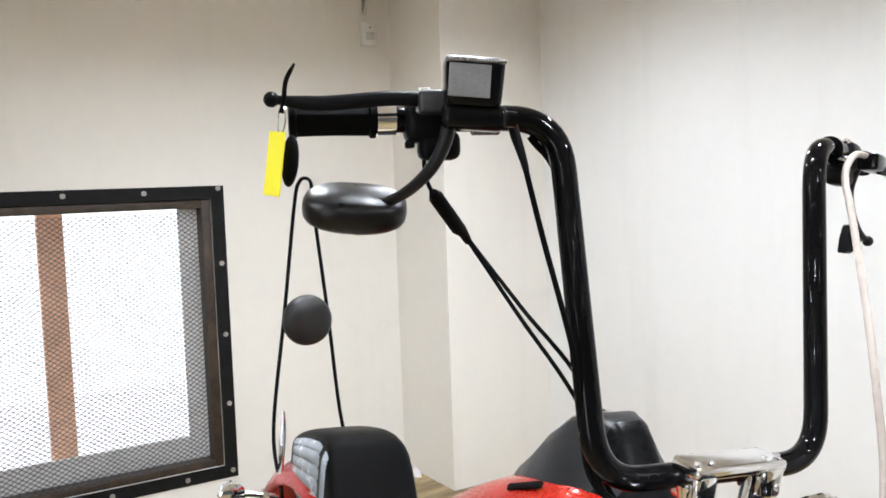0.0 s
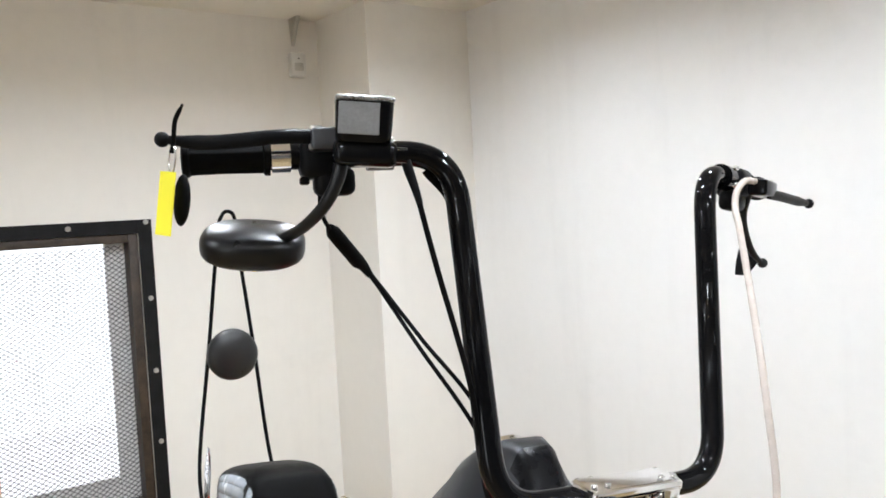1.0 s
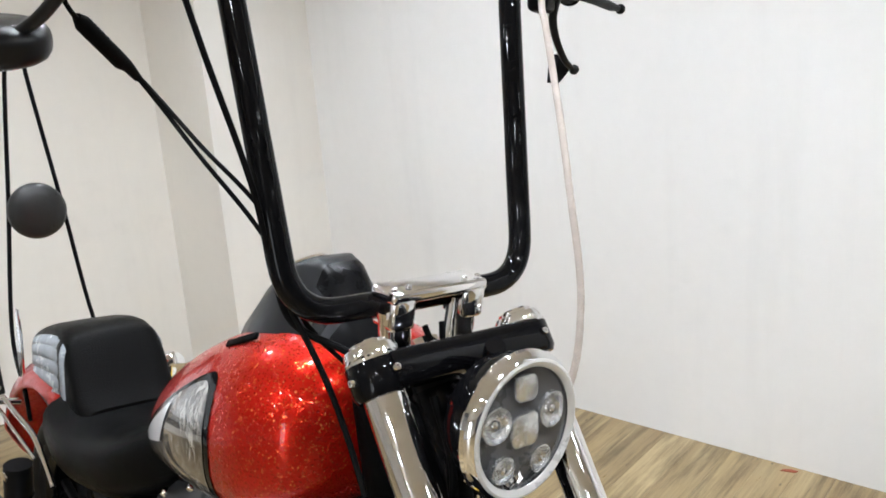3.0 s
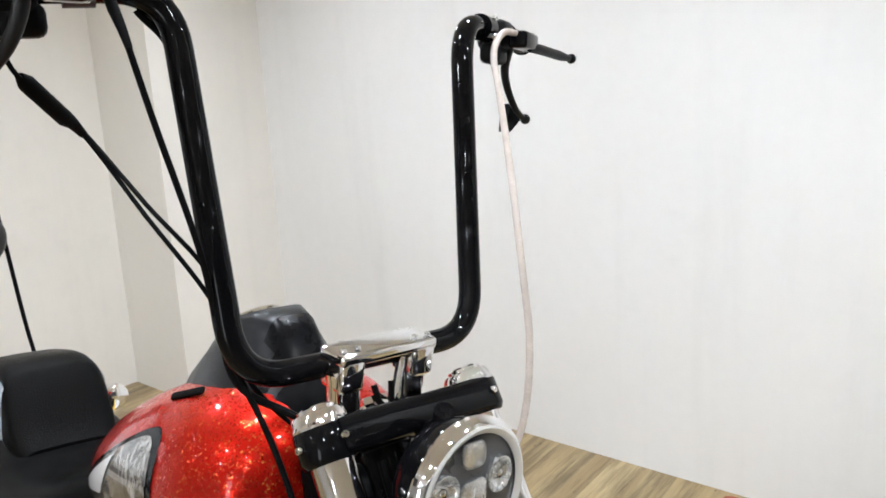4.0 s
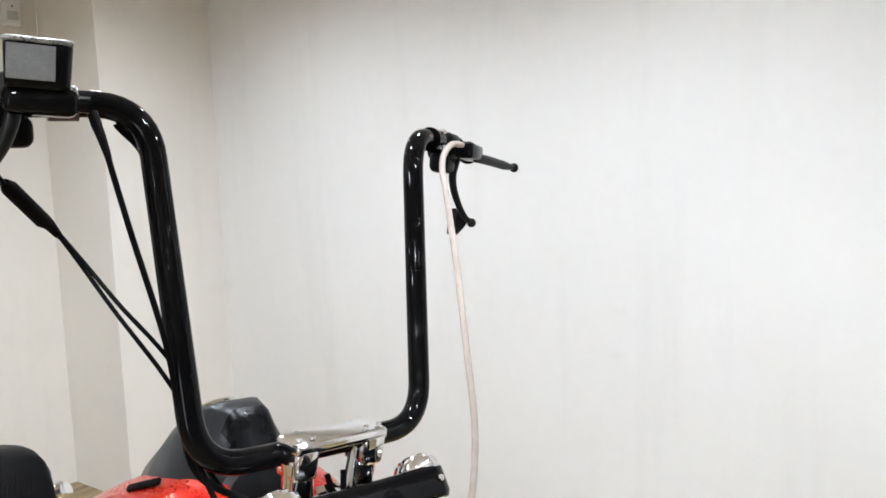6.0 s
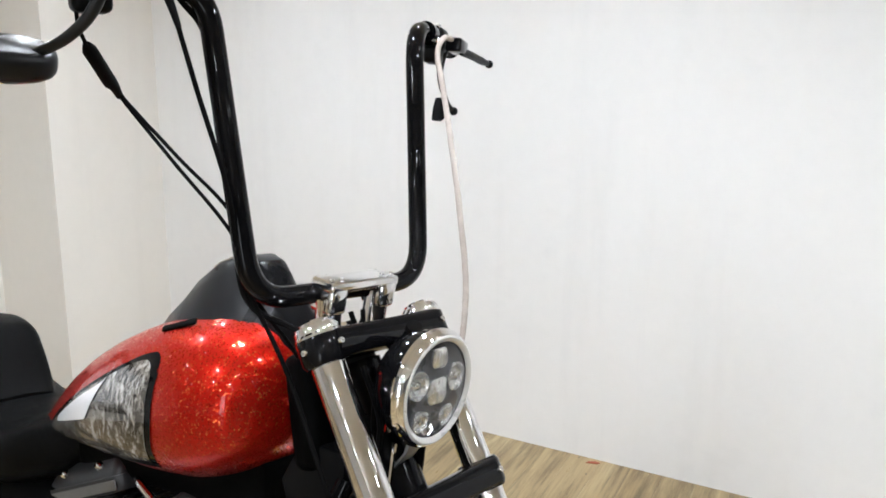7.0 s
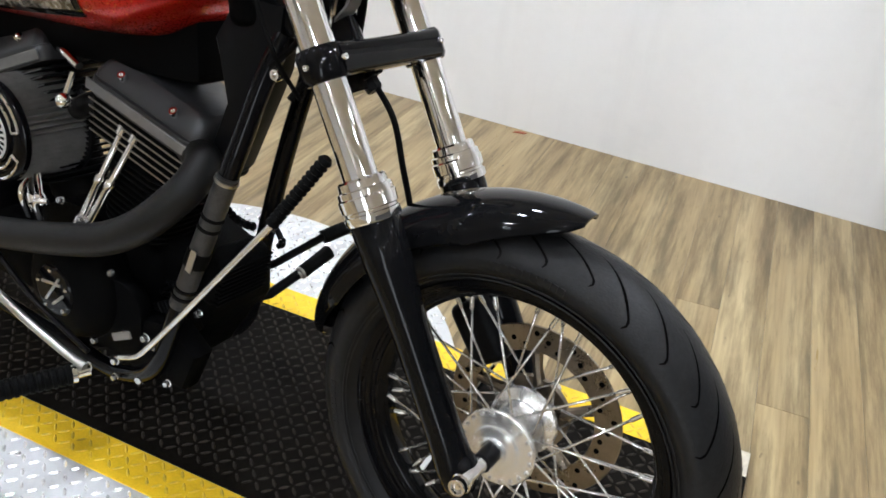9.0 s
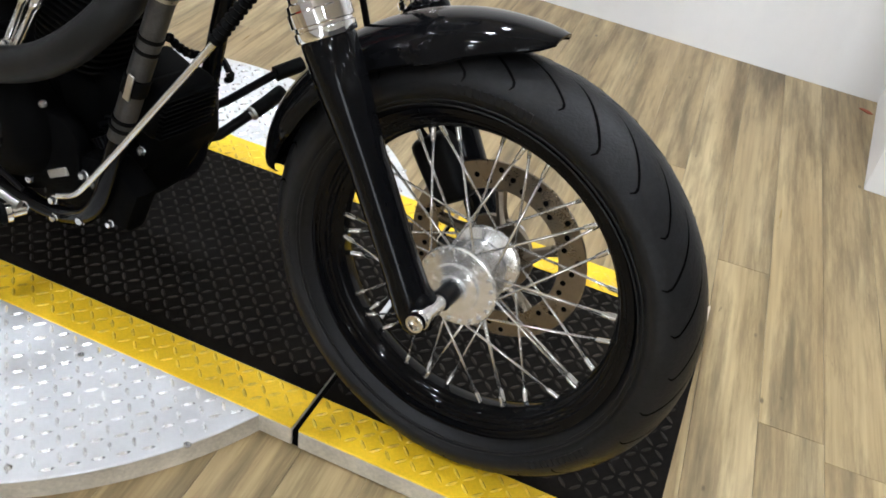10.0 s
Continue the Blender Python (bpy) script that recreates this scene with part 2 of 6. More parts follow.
def build_walls():
    y0, y1, z0, z1 = WIN
    bm = M()
    x0, x1 = W1X - T, W1X
    for lo, hi in (((RY0 - T, 0), (y0, CEIL)), ((y1, 0), (W2Y + T, CEIL)), ((y0, 0), (y1, z0)), ((y0, z1), (y1, CEIL))):
        box(bm, (T, hi[0] - lo[0], hi[1] - lo[1]), at((x0 + x1) / 2, (lo[0] + hi[0]) / 2, (lo[1] + hi[1]) / 2))
    tagged(part("wall_west", bm, CREAM_WALL, smooth=False), "cream painted plaster wall with a meshed window", "wall", kind="structure")
    slab("wall_north", (W1X, W2Y, 0), (RX1 + T, W2Y + T, CEIL), WALL, "long white painted plaster wall beside the motorcycle")
    bm = M()
    g0, g1, h1 = GLAZED
    for lo, hi in (((W1X, 0), (g0, CEIL)), ((g1, 0), (RX1 + T, CEIL)), ((g0, h1), (g1, CEIL)), ((g0, 0), (g1, 0.04))):
        box(bm, (hi[0] - lo[0], T, hi[1] - lo[1]), at((lo[0] + hi[0]) / 2, RY0 - T / 2, (lo[1] + hi[1]) / 2))
    tagged(part("wall_south", bm, WALL, smooth=False), "white painted wall with a glazed front closing the room", "wall", kind="structure")
    slab("wall_east", (RX1, RY0, 0), (RX1 + T, W2Y, CEIL), FAR_WALL, "unseen charcoal wall closing the room, added dark to darken reflections")
    slab("ceiling", (W1X - T, RY0 - T, CEIL), (RX1 + T, W2Y + T, CEIL + 0.1), CEILING, "cream painted ceiling")
    slab("corner_column", (W1X, 1.477, 0), (-3.22, W2Y, CEIL), CREAM_WALL, "square cream painted column in the corner of the room")
    slab("wall_column", (0.615, 1.45, 0), (1.15, W2Y, CEIL), WALL, "square white painted column against the long wall")
    slab("floor", (W1X - T, RY0 - T, -0.12), (RX1 + T, W2Y + T, -0.006), FLOOR_BASE, "floor of yellowish weathered wood planks")


FLOOR_BASE = surface("plank_joint", (0.28, 0.22, 0.14), 0.8)
GLAZED = (1.3, 2.5, 2.25)                 # glazed front in the south wall: x0, x1, height
build_walls()

# glazed front with daylight behind it
front_win = empty("window_2", at(0, RY0, 0))
tagged(front_win, "bright glazed shop front in a slim metal frame", "window", kind="structure")
for x in (GLAZED[0] + 0.02, GLAZED[1] - 0.02):
    bm = M()
    box(bm, (0.038, 0.06, GLAZED[2] - 0.042), at(x, -T / 2, GLAZED[2] / 2 + 0.02), 0.003, 1)
    part("frame_bar", bm, BRUSHED, front_win)
DAY, _nt, _b = nodes_of("street_daylight")
_b.inputs["Base Color"].default_value = (0.05, 0.05, 0.05, 1)
_b.inputs["Emission Color"].default_value = (0.97, 0.99, 1.0, 1)
_b.inputs["Emission Strength"].default_value = 8.0
bm = M()
box(bm, (5.0, 0.02, 4.0), at((GLAZED[0] + GLAZED[1]) / 2, RY0 - 1.0, 1.2))
tagged(part("backdrop", bm, DAY), "plain bright daylight outside the glazed front", "backdrop", kind="structure")

# ceiling downlights
def build_downlight():
    e = empty("ceiling_light")
    bm = M()
    lathe(bm, [(0.062, 0.0), (0.085, 0.0), (0.088, -0.004), (0.085, -0.008), (0.066, -0.01), (0.062, -0.004)], at(0, 0, 0), 28)
    part("trim_ring", bm, PLASTIC_WHITE, e, "white trim ring")
    bm = M()
    lathe(bm, [(0, -0.002), (0.06, -0.002), (0.06, 0.0), (0, 0.0)], at(0, 0, 0), 24)
    part("diffuser", bm, GLOW, e, "glowing diffuser")
    return tagged(e, "small round recessed ceiling downlight, switched on", "ceiling light", "ceiling downlights")


GLOW, _nt, _b = nodes_of("lamp_glow")
_b.inputs["Emission Color"].default_value = (0.955, 0.99, 1.03, 1)
_b.inputs["Emission Strength"].default_value = 95.0
light0 = build_downlight()
light0.location = (*LAMPS[0], CEIL)
for p in LAMPS[1:] + SPOTS:
    copy_thing(light0, Matrix.Translation((*p, CEIL)))
for p in LAMPS:
    l = new("downlight_lamp", bpy.data.lights.new("downlight_lamp", "AREA"))
    l.data.shape, l.data.size, l.data.energy, l.data.color = "DISK", 0.12, LAMP_POWER if p[1] > 0 else LAMP_POWER * 0.95, (0.955, 0.99, 1.03)
    l.data.spread = radians(155)
    l.matrix_world = Matrix.Translation((*p, CEIL - 0.014))

# ---- the motorcycle ----
PLATE_Z = 0.05
RAKE = radians(30.4)
UP = Vector((-math.sin(RAKE), 0, math.cos(RAKE)))      # up along the fork
FWD = Vector((math.cos(RAKE), 0, math.sin(RAKE)))      # across it, to the front
FY = 0.118                                             # fork legs left and right
HUB = Vector((0, 0, 0.33))

bike = empty("motorcycle", Matrix.Translation((0, 0, PLATE_Z)) @ pose(0, 0, 0, 0, 0, -4.16) @ pose(0, 0, 0, -6.02, 0, 0))
tagged(bike, "chopper motorcycle with tall black handlebars, sparkling red tank, on turntable", "motorcycle")


def fork(s, y=0.0, f=0.0):
    """A point s above the axle along the fork, f in front of its legs."""
    return Vector((-0.03, y, 0.33)) + UP * s + FWD * f


FORK_M = Matrix((FWD, Vector((0, 1, 0)), UP)).transposed().to_4x4()      # x forward, y left, z up the fork


def fork_m(s, y=0.0, f=0.0):
    return Matrix.Translation(fork(s, y, f)) @ FORK_M


def side_m(x, y, z):
    """z of the matrix points to the motorcycle's right, x forward, y up."""
    return Matrix.Translation((x, y, z)) @ Matrix(((1, 0, 0, 0), (0, 0, -1, 0), (0, 1, 0, 0), (0, 0, 0, 1)))


def bolt(bm, p, direction, r=0.008, h=0.007, hexagon=False, mat=0):
    m = Matrix.Translation(p) @ frame_to(direction)
    if hexagon:
        lathe(bm, [(0, 0), (r * 1.25, 0), (r * 1.3, 0.0015), (r, 0.002), (r, h * 0.85), (r * 0.85, h), (0, h)], m, 6, mat)
    else:
        lathe(bm, [(0, 0), (r, 0), (r, h * 0.6), (r * 0.8, h), (r * 0.45, h), (r * 0.4, h * 0.6), (0, h * 0.6)], m, 14, mat)


# --- front wheel ---
WHEEL_M = Matrix.Translation(HUB) @ Matrix(((1, 0, 0, 0), (0, 0, -1, 0), (0, 1, 0, 0), (0, 0, 0, 1)))   # z to the right


def tyre_profile(ro, w, rb):
    """Half-open cross section of a tyre: (radius, across)."""
    out = []
    for k in range(-12, 13):
        a = k / 12 * radians(112)
        out.append((ro - 0.052 + 0.052 * math.cos(a), w * math.sin(a) / math.sin(radians(90)) if abs(a) < radians(90) else math.copysign(w * (1 - 0.35 * (abs(a) - radians(90)) / radians(22)), a)))
    out = [(max(r, rb), y) for r, y in out]
    return [(rb + 0.004, out[0][1] * 0.85)] + out + [(rb + 0.004, out[-1][1] * 0.85)]


def build_tyre(parent, m, ro, w, rb, grooves=30):
    bm = M()
    lathe(bm, tyre_profile(ro, w, rb), m, 96)
    t = part("tyre", bm, TYRE, parent, "black rubber tyre with curved tread grooves")
    # tread grooves: thin dark strips just above the rubber, shade put in as colour
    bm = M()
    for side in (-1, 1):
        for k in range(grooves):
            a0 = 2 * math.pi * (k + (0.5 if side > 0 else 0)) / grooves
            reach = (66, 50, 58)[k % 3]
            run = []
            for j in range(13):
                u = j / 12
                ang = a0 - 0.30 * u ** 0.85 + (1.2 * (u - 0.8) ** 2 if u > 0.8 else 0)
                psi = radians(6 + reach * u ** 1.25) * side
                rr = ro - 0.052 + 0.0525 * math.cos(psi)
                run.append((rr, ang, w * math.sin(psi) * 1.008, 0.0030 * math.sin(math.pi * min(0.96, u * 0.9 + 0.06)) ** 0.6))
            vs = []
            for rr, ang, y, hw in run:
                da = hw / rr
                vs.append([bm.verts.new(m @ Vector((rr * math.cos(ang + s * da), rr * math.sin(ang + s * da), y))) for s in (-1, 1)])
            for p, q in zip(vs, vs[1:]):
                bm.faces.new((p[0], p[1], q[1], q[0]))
    part("groove_shade", bm, DARK_FILL, t, "dark curved strips painting in the shade of the tread grooves")
    # raised rings and lettering bars on the sidewall
    bm = M()
    for side in (-1, 1):
        for rr, ww in ((rb + 0.014, 0.0012), (rb + 0.020, 0.0012)):
            run = []
            for k in range(97):
                a = 2 * math.pi * k / 96
                run.append(m @ Vector((rr * math.cos(a), rr * math.sin(a), side * w * 0.93)))
            tube(bm, run, ww, 6, False)
    part("sidewall_ring", bm, TYRE, t)
    bm = M()
    for a0, n, h in ((-0.9, 11, 0.011), (1.4, 11, 0.011), (3.2, 8, 0.009)):
        for k in range(n):
            a = a0 + k * 0.036
            rr = rb + 0.037
            mm = m @ Matrix.Rotation(a, 4, "Z") @ at(rr, 0, w * 0.985)
            box(bm, (h, 0.006, 0.002), mm)
    part("sidewall_lettering", bm, TYRE, t, "raised unreadable rubber lettering")["kind"] = "stuff"
    return t


# near-black: shade painted into grooves, disc holes and gaps; also black print
DARK_FILL = surface("groove_shade", (0.002, 0.002, 0.002), 0.9, spec=0.02)

wheel = empty("front_wheel")
wheel.parent = bike
RO, RB = 0.335, 0.252
front_tyre = build_tyre(wheel, WHEEL_M, RO, 0.064, RB)
bm = M()
lathe(bm, [(0.250, 0.044), (0.253, 0.040), (0.248, 0.037), (0.244, 0.0375), (0.242, 0.0345), (0.2385, 0.034), (0.237, 0.030), (0.2335, 0.029), (0.232, 0.025), (0.229, 0.022), (0.2305, 0.019), (0.227, 0.017), (0.224, 0.013), (0.2255, 0.010), (0.222, 0.007), (0.222, -0.010), (0.226, -0.016),
           (0.232, -0.026), (0.238, -0.030), (0.242, -0.036), (0.248, -0.037), (0.253, -0.040), (0.250, -0.044), (0.256, -0.044), (0.258, -0.03), (0.24, 0.0), (0.258, 0.03), (0.256, 0.044), (0.250, 0.044)], WHEEL_M, 96)
rim = part("rim", bm, BLACK_GLOSS, wheel, "gloss black steel rim")
bm = M()
lathe(bm, [(0.0, 0.062), (0.020, 0.062), (0.022, 0.057), (0.036, 0.055), (0.038, 0.050), (0.060, 0.049), (0.062, 0.047), (0.062, 0.043), (0.060, 0.041), (0.042, 0.040), (0.034, 0.034), (0.034, 0.012),
           (0.037, 0.01), (0.037, -0.03), (0.04, -0.034), (0.055, -0.04), (0.056, -0.047), (0.052, -0.05), (0.03, -0.06), (0, -0.06)], WHEEL_M, 40)
hub = part("hub", bm, ALUMINIUM, wheel, "polished aluminium hub with drilled flanges")
bm = M()
for k in range(20):
    a = 2 * math.pi * k / 20
    for z in (0.0475,):
        bolt(bm, WHEEL_M @ Vector((0.055 * math.cos(a), 0.055 * math.sin(a), z + 0.0015)), WHEEL_M.to_3x3() @ Vector((0, 0, 1)), 0.0032, 0.004)
part("spoke_head", bm, STEEL, hub)
bm = M()
lathe(bm, [(0, 0.060), (0.015, 0.060), (0.015, 0.094), (0.012, 0.096), (0, 0.096)], WHEEL_M, 24)
part("axle_spacer", bm, BLACK_SATIN, wheel)


def spoke_mesh(side, cross):
    bm = M()
    a0 = 0.0
    p = Vector((0.055 * math.cos(a0), 0.055 * math.sin(a0), side * 0.0455))
    a1 = a0 + cross
    q = Vector((0.2215 * math.cos(a1), 0.2215 * math.sin(a1), side * 0.006))
    tube(bm, [p, q], 0.0021, 6)
    d = (q - p).normalized()
    tube(bm, [q - d * 0.02, q - d * 0.018, q - d * 0.002, q], [0.0025, 0.0036, 0.0036, 0.0042], 8)
    me = bpy.data.meshes.new("spoke")
    for f in bm.faces:
        f.smooth = True
    bm.to_mesh(me)
    bm.free()
    me.materials.append(STEEL)
    return me


for side in (1, -1):
    for cross in (0.62, -0.62):
        me = spoke_mesh(side, cross)
        for k in range(10):
            ob = new("spoke", me)
            ob.parent = wheel
            ob.matrix_local = WHEEL_M @ Matrix.Rotation(2 * math.pi * (k + (0.25 if side < 0 else 0) + (0.5 if cross < 0 else 0) * 0.5) / 10, 4, "Z")

DISC_STEEL = surface("browned_disc_steel", (0.24, 0.205, 0.16), 0.3, metal=1.0, vary=0.2, scale=30)
# brake disc and caliper on the left side
bm = M()
m = WHEEL_M @ at(0, 0, -0.078)
lathe(bm, [(0.104, 0.0025), (0.146, 0.0025), (0.1475, 0), (0.146, -0.0025), (0.104, -0.0025), (0.1025, 0), (0.104, 0.0025)], m, 72)
disc = part("brake_disc", bm, DISC_STEEL, wheel, "drilled steel brake disc")
bm = M()
for k in range(5):
    a = 2 * math.pi * k / 5 + 0.3
    run = [m @ Vector((r * math.cos(a + t), r * math.sin(a + t), 0)) for r, t in ((0.05, 0), (0.075, 0.12), (0.104, 0.16))]
    tube(bm, run, [0.011, 0.008, 0.01], 8)
lathe(bm, [(0.03, 0.006), (0.062, 0.006), (0.062, -0.004), (0.03, -0.004)], m, 40)
part("disc_carrier", bm, DISC_STEEL, disc)
bm = M()
lathe(bm, [(0, 0.0032), (0.0045, 0.0032), (0.0045, 0.0026)], Matrix.Identity(4), 10)
hole0 = part("disc_hole", bm, DARK_FILL, disc)
for k in range(40):
    a = 2 * math.pi * k / 40
    r = (0.115, 0.125, 0.135)[k % 3]
    ob = hole0 if k == 0 else new("disc_hole", hole0.data)
    ob.parent = disc
    ob.matrix_local = m @ at(r * math.cos(a), r * math.sin(a), 0)

# axle
bm = M()
lathe(bm, [(0, -0.16), (0.012, -0.16), (0.012, 0.155), (0, 0.155)], WHEEL_M, 16)
lathe(bm, [(0.012, 0.142), (0.0145, 0.143), (0.0150, 0.150), (0.0135, 0.1515), (0.0135, 0.161), (0.0125, 0.163), (0.0095, 0.163), (0.0085, 0.157), (0.0045, 0.157), (0.004, 0.160), (0, 0.160)], WHEEL_M, 20)
part("axle", bm, CHROME, bike, "chrome axle with a ringed round end")

# --- fork ---
front = empty("front_fork")
front.parent = bike
for side, nm in ((-1, "right"), (1, "left")):
    y = side * FY
    bm = M()
    lathe(bm, [(0, -0.045), (0.020, -0.043), (0.027, -0.03), (0.029, 0.0), (0.027, 0.05), (0.027, 0.20), (0.030, 0.25), (0.034, 0.30), (0.036, 0.356), (0.034, 0.362), (0.026, 0.362)], fork_m(0, y), 28)
    box(bm, (0.056, 0.046, 0.056), fork_m(-0.010, y, 0.006), 0.020, 4)
    if side > 0:
        box(bm, (0.04, 0.03, 0.09), fork_m(0.16, y, -0.03), 0.008)
    slider = part("fork_slider", bm, BLACK_GLOSS, front, "gloss black lower fork leg")
    bm = M()
    lathe(bm, [(0.034, 0.0), (0.0385, 0.001), (0.0395, 0.004), (0.0395, 0.013), (0.037, 0.0145), (0.037, 0.018), (0.040, 0.0195), (0.0405, 0.036), (0.0385, 0.038), (0.0385, 0.046), (0.0345, 0.048), (0.034, 0.058), (0.031, 0.061), (0.025, 0.061)], fork_m(0.360, y), 40)
    part("dust_collar", bm, CHROME, slider, "stepped chrome dust collar", auto=24)
    bm = M()
    lathe(bm, [(0.0245, 0.38), (0.0245, 0.845)], fork_m(0, y), 32)
    part("fork_tube", bm, CHROME, front, "polished chrome fork tube")
    bm = M()
    lathe(bm, [(0.0325, 0.830), (0.0335, 0.842), (0.0315, 0.845), (0.0315, 0.850), (0.029, 0.856), (0.022, 0.858), (0.022, 0.861), (0.019, 0.863), (0, 0.863)], fork_m(0, y), 36)
    part("fork_cap", bm, CHROME, front, "chrome fork cap", auto=25)


def clamp_bridge(name, s, thick, depth, sag):
    """One triple clamp: two rings round the legs and a bridge that bows forward."""
    bm = M()
    for side in (-1, 1):
        lathe(bm, [(0.025, -thick / 2), (0.030, -thick / 2), (0.034, -thick / 2 + 0.007), (0.034, thick / 2 - 0.007), (0.030, thick / 2), (0.025, thick / 2)], fork_m(s, side * FY), 32)
    rings = []
    for k in range(13):
        u = -1 + 2 * k / 12
        c = fork(s, u * FY, sag * (1 - u * u) + 0.012)
        h, d = thick * (0.5 - 0.03 * (1 - u * u)), depth / 2
        ring = []
        for a in range(16):
            t = 2 * math.pi * a / 16
            ex = lambda v: math.copysign(abs(v) ** 0.5, v)
            ring.append(c + FWD * d * ex(math.cos(t)) + UP * h * ex(math.sin(t)))
        rings.append(ring)
    loft(bm, rings)
    return part(name, bm, BLACK_GLOSS, front, "gloss black fork clamp")


top_clamp = clamp_bridge("top_clamp", 0.822, 0.046, 0.05, 0.0)
low_clamp = clamp_bridge("lower_clamp", 0.575, 0.046, 0.05, 0.0)
for clamp, s in ((low_clamp, 0.575), (top_clamp, 0.822)):
    for side in (-1, 1):
        for p, d in ((fork(s, side * FY, 0.036), FWD), (fork(s, side * (FY + 0.033), 0.0), Vector((0, side, 0)))):
            bm = M()
            bolt(bm, p, d, 0.0048, 0.005)
            part("clamp_bolt", bm, CHROME, clamp)
bm = M()
tube(bm, [fork(0.54, 0, -0.055), fork(0.85, 0, -0.055)], 0.03, 20)
part("steering_stem", bm, BLACK_SATIN, front)
bm = M()
lathe(bm, [(0.03, 0.84), (0.03, 0.85), (0.022, 0.856), (0.022, 0.864), (0, 0.866)], Matrix.Translation(FWD * -0.055) @ fork_m(0), 6)
part("stem_nut", bm, CHROME, front)

# --- headlamp ---
def round_rect(w, d, r):
    out = []
    for cx, cy, a0 in ((w / 2 - r, d / 2 - r, 0), (-w / 2 + r, d / 2 - r, 90), (-w / 2 + r, -d / 2 + r, 180), (w / 2 - r, -d / 2 + r, 270)):
        out += [(cx + r * math.cos(radians(a0 + 22.5 * k)), cy + r * math.sin(radians(a0 + 22.5 * k))) for k in range(5)]
    return out


INSERT = surface("grey_lamp_insert", (0.10, 0.10, 0.104), 0.3, metal=0.4, vary=0.1)
# lamp mount metal, and the reflection painted on the reservoir
PALE_SATIN = surface("pale_satin_grey", (0.20, 0.20, 0.205), 0.35, metal=0.2, vary=0.25, scale=30)
PALE_RING = surface("pale_lamp_ring", (0.66, 0.65, 0.63), 0.3, metal=0.2, vary=0.05)
REFLECT = surface("satin_reflector", (0.74, 0.74, 0.73), 0.24, metal=0.85, vary=0.08, scale=60)
LAMP_C = Vector((-0.340, -0.012, 0.989))
LAMP_D = Vector((math.cos(radians(4)), 0, math.sin(radians(4)) * -1))
lamp_m = Matrix.Translation(LAMP_C) @ frame_to(LAMP_D)
lamp = empty("headlamp")
lamp.parent = bike
R = 0.086
bm = M()
lathe(bm, [(0, -0.064), (0.03, -0.062), (0.055, -0.054), (0.072, -0.036), (0.080, -0.014), (0.082, 0.0)], lamp_m, 48)
part("shell", bm, BLACK_GLOSS, lamp, "gloss black headlamp bowl")
bm = M()
lathe(bm, [(R - 0.006, -0.002), (R - 0.001, 0.0), (R, 0.003), (R - 0.003, 0.006), (R, 0.009), (R - 0.003, 0.016), (R - 0.009, 0.02), (R - 0.014, 0.018), (R - 0.015, 0.008), (R - 0.013, 0.0)], lamp_m, 56)
part("trim_ring", bm, CHROME, lamp, "bright chrome trim ring")
bm = M()
lathe(bm, [(R - 0.0165, 0.0165), (R - 0.014, 0.0195), (R - 0.0095, 0.0212), (R - 0.0065, 0.0195)], lamp_m, 56)
part("inner_ring", bm, PALE_RING, lamp, "pale satin ring round the lens")
bm = M()
lathe(bm, [(0, 0.005), (0.03, 0.005), (R - 0.016, 0.003), (R - 0.014, 0.012)], lamp_m, 40)
part("lamp_insert", bm, INSERT, lamp, "grey lamp insert with reflector pockets")
for dx, dy, rr in ((0.042, 0.012, 0.019), (-0.042, 0.012, 0.019), (0.028, -0.042, 0.015), (-0.028, -0.042, 0.015)):
    bm = M()
    lathe(bm, [(0, 0.0055), (rr * 0.55, 0.006), (rr * 0.85, 0.009), (rr, 0.013), (rr * 1.08, 0.0125), (rr * 1.08, 0.006)], lamp_m @ at(dx, dy, 0), 22)
    part("reflector", bm, REFLECT, lamp, "round bright reflector")
    bm = M()
    lathe(bm, [(0, 0.013), (rr * 0.25, 0.012), (rr * 0.38, 0.009), (rr * 0.40, 0.0055)], lamp_m @ at(dx, dy, 0), 16)
    part("small_bulb", bm, CHROME, lamp)
for dy, w, h in ((-0.002, 0.040, 0.038), (0.045, 0.034, 0.030)):
    bm = M()
    prism(bm, round_rect(w, h, 0.010), 0.007, lamp_m @ at(0, dy, 0.006), 0.002)
    box(bm, (0.0022, h * 0.8, 0.003), lamp_m @ at(0, dy, 0.0135), 0.0007, 1)
    part("light_module", bm, REFLECT, lamp, "pale ridged light module")
bm = M()
lathe(bm, [(R - 0.013, 0.012), (R * 0.7, 0.020), (R * 0.4, 0.025), (0, 0.027)], lamp_m, 48)
lens = part("lens", bm, None, lamp, "clear domed glass lens")
lens.data.materials.clear()
GLASS, _nt, _b = nodes_of("clear_glass")
_b.inputs["Transmission Weight"].default_value, _b.inputs["Roughness"].default_value, _b.inputs["IOR"].default_value = 1.0, 0.02, 1.25
_b.inputs["Base Color"].default_value = (0.95, 0.96, 0.96, 1)
LENS, _nt, _b = nodes_of("hazy_lamp_glass")
_b.inputs["Transmission Weight"].default_value, _b.inputs["Roughness"].default_value, _b.inputs["IOR"].default_value = 1.0, 0.07, 1.25
_b.inputs["Base Color"].default_value = (0.93, 0.94, 0.94, 1)
lens.data.materials.append(LENS)
lens.visible_shadow = False
bm = M()
tube(bm, bent([fork(0.80, 0.0, 0.02), fork(0.795, 0.0, 0.05), LAMP_C + Vector((-0.03, 0, 0.082))], 0.02), 0.012, 10)
part("lamp_bracket", bm, BLACK_GLOSS, lamp)
bm = M()
